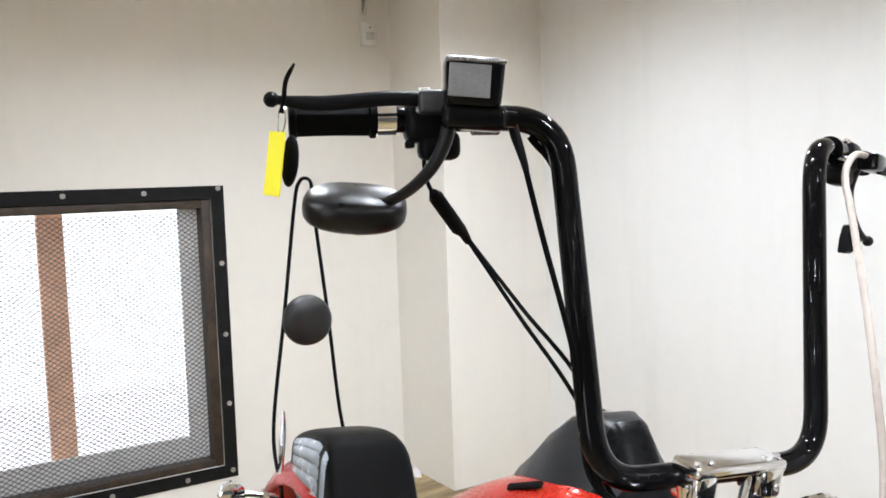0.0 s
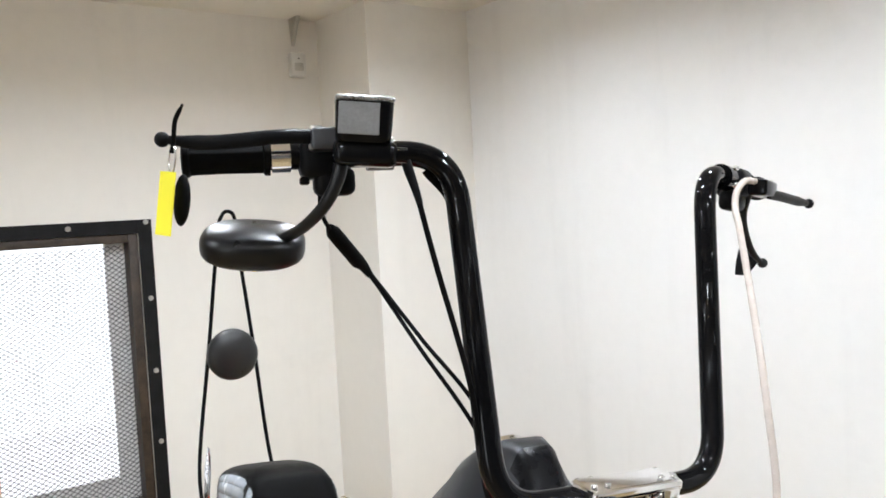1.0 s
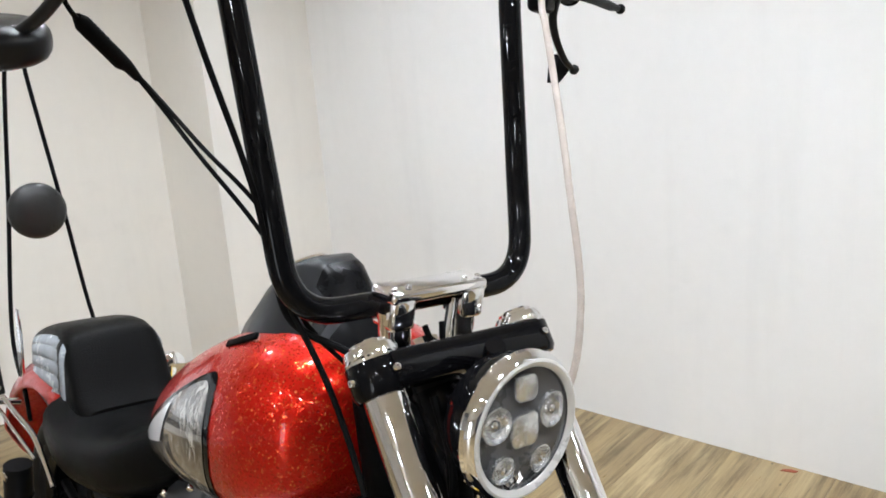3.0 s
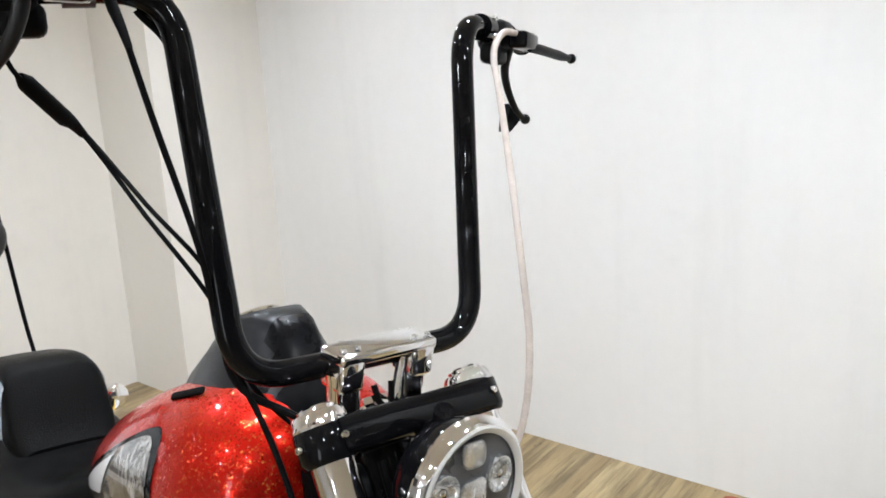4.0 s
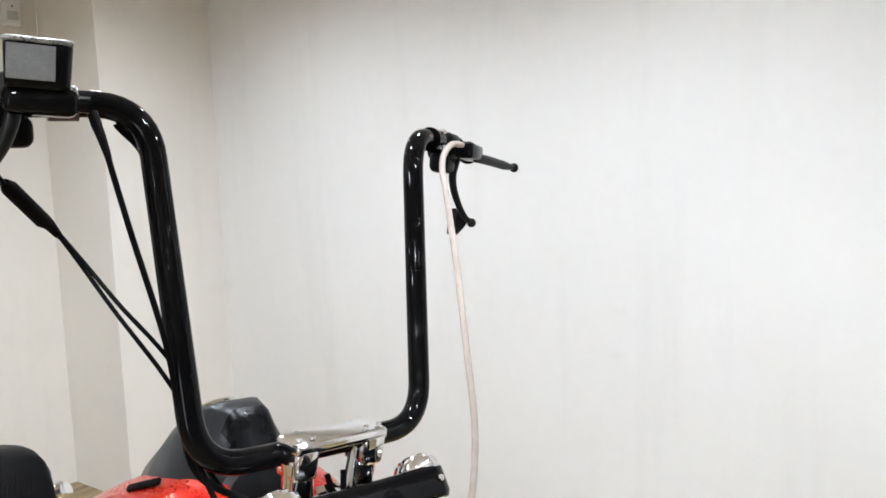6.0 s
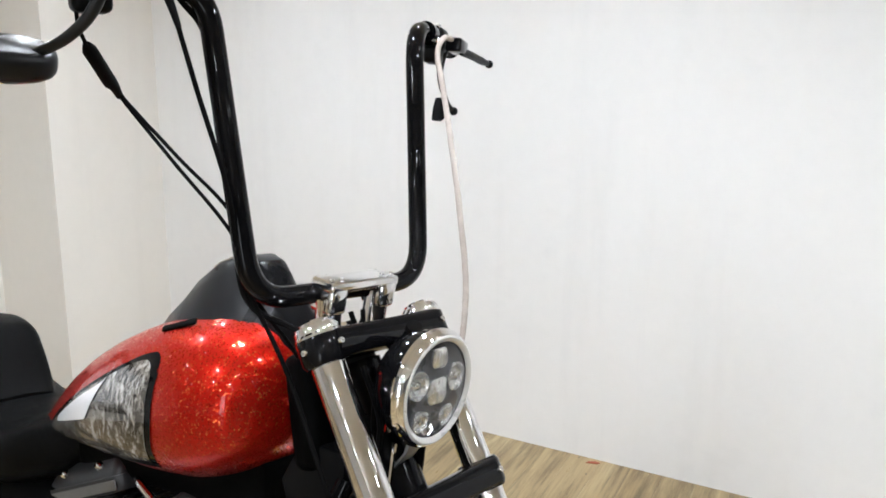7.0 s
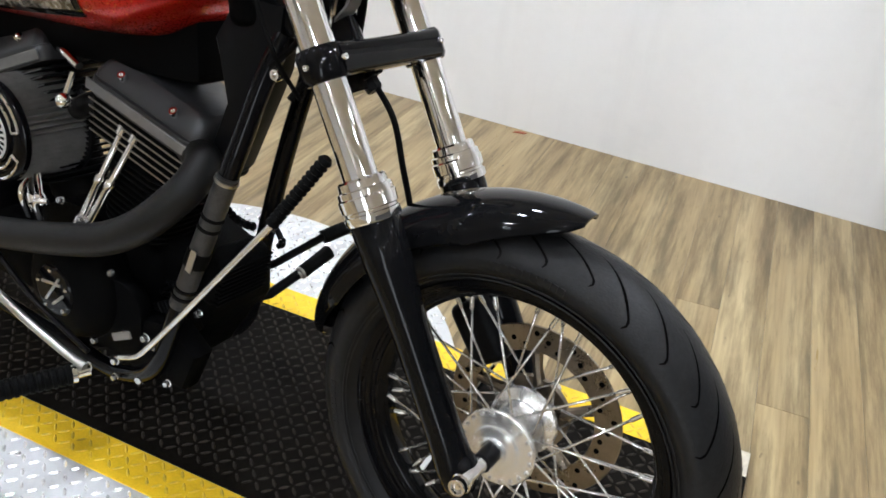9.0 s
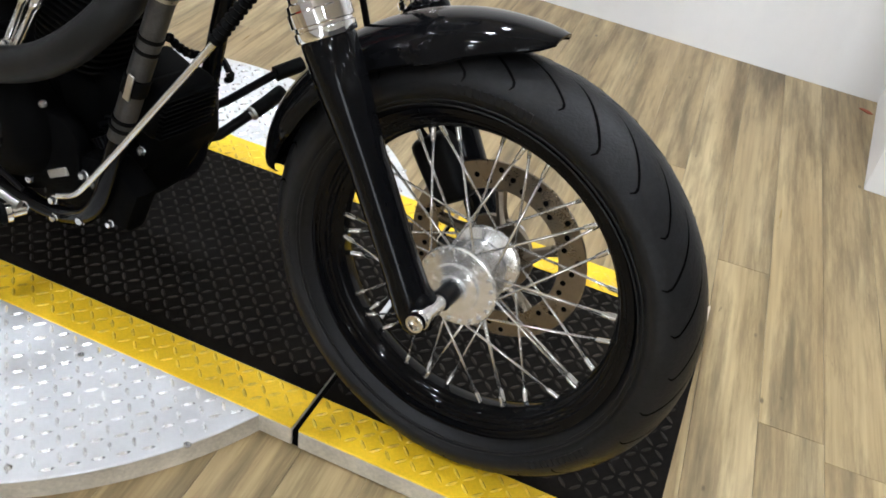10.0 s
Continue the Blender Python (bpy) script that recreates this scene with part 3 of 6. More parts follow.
loft(bm, [[p + Vector((0, y, 0)) for y in (-w, w)] + [p + Vector((-0.006, y, -0.002)) for y in (w, -w)] for p, w in ((LAMP_C + Vector((-0.012, 0, -0.072)), 0.012), (LAMP_C + Vector((-0.020, 0, -0.100)), 0.014), (LAMP_C + Vector((-0.040, 0, -0.128)), 0.018))])
part("lamp_mount", bm, PALE_SATIN, lamp, "pale metal mount below the lamp")

# --- handlebar ---
bar = empty("handlebar")
bar.parent = bike
BAR_R = 0.0156
KN, EL, RC = Vector((-0.511, 0.180, 1.102)), Vector((-0.583, 0.220, 1.534)), Vector((-0.497, 0.074, 1.098))
END = Vector((-0.700, 0.500, 1.533))
END_R = Vector((-0.712, 0.505, 1.497))
EL_R = Vector((-0.611, 0.204, 1.526))
KN_R = Vector((-0.525, 0.179, 1.101))


def mirror_y(p, side):
    return Vector((p[0], p[1] * side, p[2]))


path = [mirror_y(END_R, -1), mirror_y(EL_R, -1), mirror_y(KN_R, -1), mirror_y(KN, 1), mirror_y(EL, 1), mirror_y(END, 1)]
bm = M()
tube(bm, bent(path, 0.066, 10), BAR_R, 24)
part("bar", bm, BLACK_GLOSS, bar, "gloss black tall bent handlebar tube")


def along(u, side, off=(0, 0, 0)):
    """A point on the hand grip part of the bar, u from the elbow to the end."""
    p = (EL_R.lerp(END_R, u) if side < 0 else EL.lerp(END, u)) + Vector(off)
    return mirror_y(p, side)


BRACKET_GREY = surface("grey_satin_bracket", (0.035, 0.036, 0.040), 0.36, vary=0.2, scale=30, spec=0.4)
GRIP_D = (END - EL).normalized()
for side in (-1, 1):
    end = END_R if side < 0 else END
    gd = mirror_y((end - (EL_R if side < 0 else EL)).normalized(), side)
    u0, glen = (0.70, 0.100) if side < 0 else (0.64, 0.100)
    # grip: a moulded rubber sleeve with long flutes and a flanged end
    bm = M()
    gm = Matrix.Translation(along(u0, side)) @ frame_to(gd)
    rings = []
    for h, r in ((0.0, 0.0175), (0.0, 0.0215), (0.006, 0.0215), (0.008, 0.0185), (glen * 0.5, 0.0178), (glen - 0.010, 0.0185), (glen - 0.008, 0.021), (glen - 0.002, 0.0205), (glen, 0.016)):
        rings.append([gm @ Vector(((r - (0.0013 if k % 3 == 0 and 0.007 < h < glen - 0.009 else 0)) * math.cos(t), (r - (0.0013 if k % 3 == 0 and 0.007 < h < glen - 0.009 else 0)) * math.sin(t), h)) for k, t in ((k, 2 * math.pi * k / 36) for k in range(36))])
    loft(bm, rings)
    part("grip", bm, RUBBER, bar, "black fluted rubber grip")
    bm = M()
    lathe(bm, [(0.0168, -0.024), (0.019, -0.024), (0.019, -0.002), (0.0168, -0.002)], gm, 24)
    part("grip_collar", bm, CHROME, bar, "chrome collar at the grip")
    # switch housing hanging below the bar
    bm = M()
    box(bm, (0.046, 0.048, 0.060), Matrix.Translation(along(0.50, side, (0, 0, -0.004))) @ frame_to(gd), 0.012, 3)
    box(bm, (0.034, 0.034, 0.050), Matrix.Translation(along(0.46, side, (0.002, 0, -0.032))) @ frame_to(gd), 0.010, 3)
    sw = part("switch_housing", bm, BLACK_SATIN, bar, "black switch housing")
    bm = M()
    for dz in (-0.030, -0.008):
        box(bm, (0.012, 0.010, 0.012), Matrix.Translation(along(0.58, side, (0.010, 0, dz))) @ frame_to(gd), 0.003)
    part("switch_button", bm, BLACK_GLOSS, sw)
    # lever bracket: a flat-faced block in front of the bar with a round pivot
    bm = M()
    tube(bm, [along(0.24, side, (0.002, 0, 0)), along(0.34, side, (0.002, 0, 0))], 0.020, 20)
    bx = Matrix.Translation(along(0.47, side, (0.044, 0, 0.016)) if side < 0 else Vector((-0.609, 0.390, 1.522))) @ frame_to(gd)
    box(bm, (0.030, 0.026, 0.086 if side < 0 else 0.066), bx, 0.005, 3)
    if side > 0:
        box(bm, (0.024, 0.012, 0.030), bx @ at(0, 0, 0.022), 0.003, 2)
    br = part("lever_bracket", bm, BRACKET_GREY if side < 0 else BLACK_GLOSS, bar, "satin grey lever bracket" if side < 0 else "gloss black lever bracket")
    bm = M()
    pv = along(0.58, side, (0.040, 0, 0.018)) if side < 0 else Vector((-0.612, 0.408, 1.522))
    lathe(bm, [(0, -0.0145), (0.0065, -0.0145), (0.008, -0.012), (0.008, 0.012), (0.0065, 0.0145), (0, 0.0145)], Matrix.Translation(pv), 18)
    part("lever_pivot", bm, BRUSHED, br, "bright pivot pin")
    bm = M()
    box(bm, (0.002, 0.003, 0.050), bx @ at(0, -0.0095 * side, 0.0), 0.0005, 1)
    part("bracket_groove", bm, DARK_FILL, br)
    # lever blade: curved, ball-ended
    tip = Vector((-0.687, -0.538, 1.515)) if side < 0 else Vector((-0.648, 0.567, 1.510))
    if side < 0:
        p0, p1, p2 = along(0.56, side, (0.042, 0, 0.019)), along(0.72, side, (0.047, 0, 0.020)), along(0.95, side, (0.040, 0, 0.016))
    else:
        p0, p1, p2 = Vector((-0.606, 0.402, 1.514)), Vector((-0.618, 0.453, 1.513)), Vector((-0.633, 0.508, 1.511))
    bm = M()
    run = spline([p0, p1, p2, tip - (tip - p2).normalized() * 0.006], 8)
    rings = []
    for i, p in enumerate(run):
        d = (run[min(i + 1, len(run) - 1)] - run[max(i - 1, 0)]).normalized()
        u = i / (len(run) - 1)
        wv, hv = 0.006 - 0.002 * u, (0.0085 if u < 0.75 else 0.0085 - 0.014 * (u - 0.75))
        n = d.cross(Vector((0, 0, 1))).normalized()
        v = n.cross(d)
        rings.append([p + n * wv * math.cos(t) + v * hv * math.sin(t) for t in (2 * math.pi * k / 12 for k in range(12))])
    loft(bm, rings)
    bmesh.ops.create_uvsphere(bm, u_segments=14, v_segments=10, radius=0.0088, matrix=Matrix.Translation(tip))
    part("lever", bm, BLACK_SATIN, bar, "black ball-ended hand lever")
    # clamp screws
    for dz in (-0.013, 0.013):
        bm = M()
        bolt(bm, along(0.29, side, (0.024, 0, dz)), (1, 0, 0), 0.0045, 0.006)
        part("bracket_screw", bm, STEEL, br)

# master cylinder on the right
LID_GREY = surface("grey_satin_lid", (0.34, 0.34, 0.345), 0.3, metal=0.6, vary=0.15, scale=30)
mc = empty("brake_reservoir")
mc.parent = bike
gd = mirror_y(GRIP_D, -1)
MC_M = Matrix.Translation((-0.588, -0.340, 1.546)) @ Matrix((Vector((-gd.y, gd.x, 0)).normalized() * -1, -gd, Vector((0, 0, 1)))).transposed().to_4x4()


bm = M()
loft(bm, [[MC_M @ Vector((x, y + 0.001, z)) for x, y in round_rect(w, d + 0.002, 0.010)] for z, w, d in ((-0.026, 0.040, 0.054), (-0.022, 0.046, 0.060), (-0.010, 0.047, 0.062), (0.018, 0.049, 0.064), (0.020, 0.049, 0.064))])
box(bm, (0.034, 0.074, 0.030), MC_M @ at(0.002, 0.004, -0.036), 0.010, 3)
tube(bm, [MC_M @ Vector((0.0, 0.038, -0.036)), MC_M @ Vector((0.0, 0.052, -0.036))], 0.009, 12)
part("reservoir_body", bm, BLACK_GLOSS, mc, "gloss black fluid reservoir")
bm = M()
box(bm, (0.051, 0.067, 0.006), MC_M @ at(0, 0.001, 0.0232), 0.0028, 3)
lid = part("reservoir_lid", bm, LID_GREY, mc, "grey satin reservoir lid")
for dy in (-0.025, 0.025):
    bm = M()
    bolt(bm, MC_M @ Vector((0, dy, 0.0285)), (0, 0, 1), 0.004, 0.0025)
    part("lid_screw", bm, STEEL, lid)
# pale patches on both faces: the bright reflection put in as colour
for sx in (-1, 1):
    bm = M()
    box(bm, (0.002, 0.046, 0.036), MC_M @ at(sx * 0.0243, -0.0055, 0.0), 0.0006, 1)
    part("face_sheen", bm, PALE_SATIN, mc, "pale patch painting in the reflection on the reservoir face")

# --- risers ---
riser = empty("handlebar_riser")
riser.parent = bike
for side in (-1, 1):
    y = side * 0.056
    bm = M()
    foot = fork(0.848, side * 0.05, -0.05)
    head = Vector((RC.x, y, RC.z))
    tube(bm, [foot, foot.lerp(head, 0.2), foot.lerp(head, 0.8), head], [0.025, 0.020, 0.020, 0.022], 24)
    box(bm, (0.046, 0.036, 0.046), Matrix.Translation(head + Vector((0.001, 0, 0))) @ pose(0, 0, 0, 0, 8, 0), 0.008, 3)
    r0 = part("riser_post", bm, CHROME, riser, "chrome handlebar riser")
    for dx in (-0.018, 0.018):
        for dy in (-0.009, 0.009):
            bm = M()
            bolt(bm, head + Vector((dx * 0.85, dy * 1.2, 0.0275)), (0.14, 0, 1), 0.0042, 0.0025)
            part("clamp_screw", bm, STEEL, r0)
bm = M()
box(bm, (0.047, 0.150, 0.016), at(RC.x + 0.003, 0, RC.z + 0.0195) @ pose(0, 0, 0, 0, 8, 0), 0.005, 3)
part("riser_top_clamp", bm, CHROME, riser, "chrome one-piece top clamp")
# leads between the risers
for dy in (-0.012, 0.016):
    bm = M()
    tube(bm, spline([fork(0.85, dy, -0.02), (-0.482, dy * 0.6, 1.045), (-0.492, dy, 1.072)], 6), 0.0042, 8)
    part("riser_lead", bm, RUBBER, riser, "short black wire")

# --- fuel tank ---
def sparkle():
    """Red candy lacquer: a smooth deep base with scattered small tilted flakes under a clear coat."""
    m, nt, base = nodes_of("red_metal_flake")
    v = mapped(nt, 1.0)
    broad = noisy(nt, v, 7.0)
    nt.links.new(ramp(nt, broad, [(0.3, (0.33, 0.005, 0.003)), (0.7, (0.43, 0.009, 0.004))]), base.inputs["Base Color"])
    base.inputs["Metallic"].default_value, base.inputs["Roughness"].default_value = 0.55, 0.34
    vo = nt.nodes.new("ShaderNodeTexVoronoi")
    vo.inputs["Scale"].default_value = 420.0
    nt.links.new(v, vo.inputs["Vector"])
    sep = nt.nodes.new("ShaderNodeSeparateColor")
    nt.links.new(vo.outputs["Color"], sep.inputs[0])
    flake = nt.nodes.new("ShaderNodeBsdfPrincipled")
    nt.links.new(ramp(nt, sep.outputs[0], [(0.0, (0.46, 0.010, 0.005)), (0.7, (0.60, 0.028, 0.008)), (1.0, (0.85, 0.16, 0.04))]), flake.inputs["Base Color"])
    flake.inputs["Metallic"].default_value, flake.inputs["Roughness"].default_value = 0.55, 0.15
    vm = nt.nodes.new("ShaderNodeVectorMath")
    vm.operation = "SUBTRACT"
    vm.inputs[1].default_value = (0.5, 0.5, 0.5)
    nt.links.new(vo.outputs["Color"], vm.inputs[0])
    sc = nt.nodes.new("ShaderNodeVectorMath")
    sc.operation = "SCALE"
    sc.inputs["Scale"].default_value = 0.24
    nt.links.new(vm.outputs[0], sc.inputs[0])
    geo = nt.nodes.new("ShaderNodeNewGeometry")
    ad = nt.nodes.new("ShaderNodeVectorMath")
    nt.links.new(geo.outputs["Normal"], ad.inputs[0])
    nt.links.new(sc.outputs[0], ad.inputs[1])
    no = nt.nodes.new("ShaderNodeVectorMath")
    no.operation = "NORMALIZE"
    nt.links.new(ad.outputs[0], no.inputs[0])
    nt.links.new(no.outputs[0], flake.inputs["Normal"])
    for b in (base, flake):
        b.inputs["Coat Weight"].default_value, b.inputs["Coat Roughness"].default_value, b.inputs["Coat IOR"].default_value = 0.7, 0.02, 1.4
        b.inputs["Specular Tint"].default_value = (0.75, 0.10, 0.05, 1)
    pick = ramp(nt, sep.outputs[2], [(0.70, grey(0.0)), (0.72, grey(1.0))])
    mix = nt.nodes.new("ShaderNodeMixShader")
    nt.links.new(pick, mix.inputs[0])
    nt.links.new(base.outputs[0], mix.inputs[1])
    nt.links.new(flake.outputs[0], mix.inputs[2])
    nt.links.new(mix.outputs[0], nt.nodes["Material Output"].inputs["Surface"])
    return m


def camo():
    """A mottled silver, grey and black airbrushed panel under gloss."""
    m, nt, b = nodes_of("mottled_silver_panel")
    v = mapped(nt, (34, 34, 15))
    n1 = noisy(nt, v, 2.0, 8.0, 0.78)
    nt.links.new(ramp(nt, n1, [(0.42, (0.004, 0.004, 0.004)), (0.48, (0.05, 0.043, 0.036)), (0.52, (0.24, 0.22, 0.19)), (0.60, (0.58, 0.57, 0.55))]), b.inputs["Base Color"])
    b.inputs["Metallic"].default_value, b.inputs["Roughness"].default_value = 0.35, 0.25
    b.inputs["Coat Weight"].default_value = 1.0
    return m


RED = sparkle()
CAMO = camo()
BADGE = surface("pale_silver_lacquer", (0.90, 0.91, 0.93), 0.35, vary=0.04, scale=14, coat=1.0)
tank = empty("fuel_tank")
tank.parent = bike
# stations: x, half width, bottom, top, squareness
TANK = [(-0.566, 0.030, 0.895, 0.945), (-0.572, 0.090, 0.866, 0.984), (-0.587, 0.130, 0.840, 1.010), (-0.612, 0.158, 0.814, 1.030), (-0.655, 0.178, 0.788, 1.043), (-0.70, 0.186, 0.772, 1.045), (-0.78, 0.184, 0.759, 1.030), (-0.86, 0.176, 0.751, 1.005),
        (-0.94, 0.162, 0.743, 0.972), (-1.02, 0.143, 0.734, 0.930), (-1.10, 0.118, 0.725, 0.878), (-1.18, 0.088, 0.714, 0.815), (-1.25, 0.058, 0.705, 0.762), (-1.31, 0.032, 0.697, 0.725), (-1.345, 0.012, 0.693, 0.710)]


def tank_at(x):
    for a, b in zip(TANK, TANK[1:]):
        if b[0] <= x <= a[0]:
            t = (a[0] - x) / (a[0] - b[0])
            return [p + (q - p) * t for p, q in zip(a, b)]
    return TANK[0] if x > TANK[0][0] else TANK[-1]


def tank_ring(st, grow=0.0, n=40):
    x, w, zb, zt = st
    c, h = (zb * 0.55 + zt * 0.45), None
    ring = []
    for k in range(n):
        a = 2 * math.pi * k / n
        ca, sa = math.cos(a), math.sin(a)
        y = (w + grow) * math.copysign(abs(ca) ** 0.72, ca)
        z = c + (((zt - c) + grow) * sa ** 0.95 if sa >= 0 else -((c - zb) + grow) * (-sa) ** 0.62)
        ring.append(Vector((x, y, z)))
    return ring


def dense(st, n=4):
    pts = spline([Vector((a[0], a[1], a[2])) for a in st], n)
    tops = spline([Vector((a[0], a[3], 0)) for a in st], n)
    return [(p.x, max(p.y, 0.004), p.z, q.y) for p, q in zip(pts, tops)]


TANK_D = dense(TANK)
bm = M()
loft(bm, [tank_ring(s) for s in TANK_D])
part("tank_shell", bm, RED, tank, "sparkling red metal-flake fuel tank")


def tank_skin(u0, u1, name, material, label, side, lift=0.0016, inner=lambda x, f: True):
    """A panel that lies on the side of the tank: between functions of x."""
    bm = M()
    n, rows = 40, 14
    grid = {}
    xs = [u0 + (u1 - u0) * i / n for i in range(n + 1)]
    for i, x in enumerate(xs):
        lo, hi = PANEL(x)
        for j in range(rows + 1):
            z = lo + (hi - lo) * j / rows
            st = tank_at_d(x)
            c = st[2] * 0.55 + st[3] * 0.45
            if z >= c:
                s_ = min(max((z - c) / max(st[3] - c, 1e-4), 0), 1) ** (1 / 0.95)
            else:
                s_ = -(min(max((c - z) / max(c - st[2], 1e-4), 0), 1) ** (1 / 0.62))
            ca = math.sqrt(max(1 - s_ * s_, 0))
            grid[i, j] = bm.verts.new((x, side * (st[1] * ca ** 0.72 + lift), z))
    for i in range(n):
        for j in range(rows):
            bm.faces.new((grid[i, j], grid[i + 1, j], grid[i + 1, j + 1], grid[i, j + 1]))
    return part(name, bm, material, tank, label)


def tank_at_d(x):
    for a, b in zip(TANK_D, TANK_D[1:]):
        if b[0] <= x <= a[0]:
            t = (a[0] - x) / max(a[0] - b[0], 1e-6)
            return [p + (q - p) * t for p, q in zip(a, b)]
    return TANK_D[-1]


def outline(x0, x1, zr0, zr1, zl):
    """Panel limits: wide and square at the front end, running to a point behind."""
    def lim(x):
        t = (x0 - x) / (x0 - x1)
        lo = zr0 + (zl - 0.012 - zr0) * t
        hi = zr1 + 0.01 * math.sin(min(t * 6, 1) * math.pi / 2) - (zr1 - zl) * (t ** 1.12)
        if t < 0.08:
            hi -= 0.035 * (1 - math.sqrt(1 - (1 - t / 0.08) ** 2))
        return lo, max(hi, lo + 0.004)
    return lim


for side in (-1, 1):
    PANEL = outline(-0.733, -1.190, 0.802, 0.988, 0.738)
    tank_skin(-0.733, -1.190, "panel_border", BLACK_GLOSS, "black outline of the tank panel", side, 0.0012)
    PANEL = outline(-0.748, -1.168, 0.811, 0.973, 0.744)
    tank_skin(-0.748, -1.168, "tank_panel", CAMO, "mottled silver and grey airbrushed panel", side, 0.0022)
    top = outline(-0.748, -1.168, 0.811, 0.970, 0.744)
    PANEL = lambda x: ((0.945 - (-0.862 - x) / 0.085 * 0.115 if x > -0.947 else 0.830 - (-0.947 - x) / 0.16 * 0.052), max(top(x)[1] - 0.004, (0.945 - (-0.862 - x) / 0.085 * 0.115 if x > -0.947 else 0.830 - (-0.947 - x) / 0.16 * 0.052) + 0.001))
    tank_skin(-0.866, -1.105, "tank_badge", BADGE, "plain pale wedge on the tank panel", side, 0.0040)

# --- instrument console on the tank ---
console = empty("tank_console")
console.parent = bike
# stations: x, half width at the top and at the skirt, skirt height, top height
CONS = [(-0.925, 0.026, 0.045, 0.945, 0.974), (-0.87, 0.040, 0.074, 0.962, 1.026), (-0.81, 0.047, 0.088, 0.975, 1.080), (-0.755, 0.048, 0.094, 0.985, 1.118), (-0.712, 0.043, 0.095, 0.99, 1.132), (-0.680, 0.034, 0.091, 0.99, 1.126),
        (-0.660, 0.030, 0.090, 0.99, 1.108), (-0.645, 0.032, 0.090, 0.985, 1.080), (-0.628, 0.046, 0.088, 0.975, 1.058), (-0.590, 0.038, 0.078, 0.955, 1.030), (-0.574, 0.026, 0.060, 0.945, 1.005)]


def console_ring(x, wt, wb, zb, zt):
    half = [(wb, zb), (wb - 0.004, zb + 0.3 * (zt - zb)), (wt + 0.012, zt - 0.22 * (zt - zb)), (wt + 0.001, zt - 0.009), (wt - 0.006, zt - 0.002), (wt - 0.016, zt)]
    return [Vector((x, y, z)) for y, z in half] + [Vector((x, -y, z)) for y, z in reversed(half)]


def sq_ring(x, w, zb, zt, p=0.55, n=28):
    c, h = (zb + zt) / 2, (zt - zb) / 2
    return [Vector((x, w * math.copysign(abs(math.cos(t)) ** p, math.cos(t)), c + h * math.copysign(abs(math.sin(t)) ** p, math.sin(t)))) for t in (2 * math.pi * k / n for k in range(n))]


bm = M()
loft(bm, [console_ring(*s) for s in CONS])
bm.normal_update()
# front-facing faces take the darker copy, so their shade is put in as colour
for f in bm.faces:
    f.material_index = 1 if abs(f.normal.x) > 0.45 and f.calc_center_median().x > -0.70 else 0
part("console_shell", bm, (CONSOLE_GREY, CONSOLE_SHADE), console, "satin slate-grey speedometer console")
dial_m = Matrix.Translation((-0.772, 0.0, 1.102)) @ frame_to((-0.58, 0, 0.81)) @ Matrix.Scale(0.86, 4)
bm = M()
lathe(bm, [(0.040, -0.012), (0.047, -0.012), (0.0485, 0.0), (0.047, 0.006), (0.043, 0.008), (0.040, 0.004)], dial_m, 48)
speedo = part("speedometer_bezel", bm, CHROME, console, "chrome speedometer bezel")
bm = M()
lathe(bm, [(0, 0.003), (0.0405, 0.003), (0.0405, -0.010), (0, -0.010)], dial_m, 40)
part("dial", bm, BLACK_GLOSS, speedo, "dark dial glass")
bm = M()
box(bm, (0.078, 0.011, 0.006), at(-0.765, -0.113, 1.018) @ pose(0, 0, 0, 52, -19, 6), 0.0025)
part("console_edge", bm, RUBBER, console, "black rubber edge strip")

# --- seat ---
PAD_GREY = surface("worn_black_leather", (0.012, 0.012, 0.012), 0.34, vary=0.3, scale=14, fine=0.3, fine_scale=300, spec=0.4)
seat = empty("seat")
seat.parent = bike
SEAT = [(-1.12, 0.05, 0.68, 0.755), (-1.16, 0.09, 0.645, 0.765), (-1.22, 0.125, 0.615, 0.752), (-1.30, 0.150, 0.59, 0.728), (-1.42, 0.162, 0.58, 0.708), (-1.52, 0.162, 0.58, 0.712), (-1.60, 0.155, 0.60, 0.735)]
bm = M()
loft(bm, [sq_ring(*s, 0.6) for s in dense(SEAT, 3)])
seat_base = part("seat_base", bm, LEATHER, seat, "black leather rider seat")
REAR = [(-1.49, 0.100, 0.62, 0.715), (-1.515, 0.108, 0.62, 0.745), (-1.545, 0.110, 0.62, 0.80), (-1.575, 0.110, 0.62, 0.848), (-1.60, 0.109, 0.62, 0.866), (-1.66, 0.108, 0.62, 0.872), (-1.78, 0.104, 0.64, 0.850), (-1.88, 0.092, 0.66, 0.815), (-1.92, 0.07, 0.69, 0.78)]
bm = M()
loft(bm, [sq_ring(*s, 0.40) for s in dense(REAR, 3)])
pad = part("passenger_seat", bm, LEATHER, seat, "raised black leather passenger pad")
# quilted vinyl flanks of the passenger pad, with stitched flutes and a plain strip at the front corner
REAR_D = dense(REAR, 3)


def pad_at(x):
    for p, q in zip(REAR_D, REAR_D[1:]):
        if q[0] <= x <= p[0]:
            t = (p[0] - x) / max(p[0] - q[0], 1e-6)
            return [i + (j - i) * t for i, j in zip(p, q)]
    return REAR_D[-1]


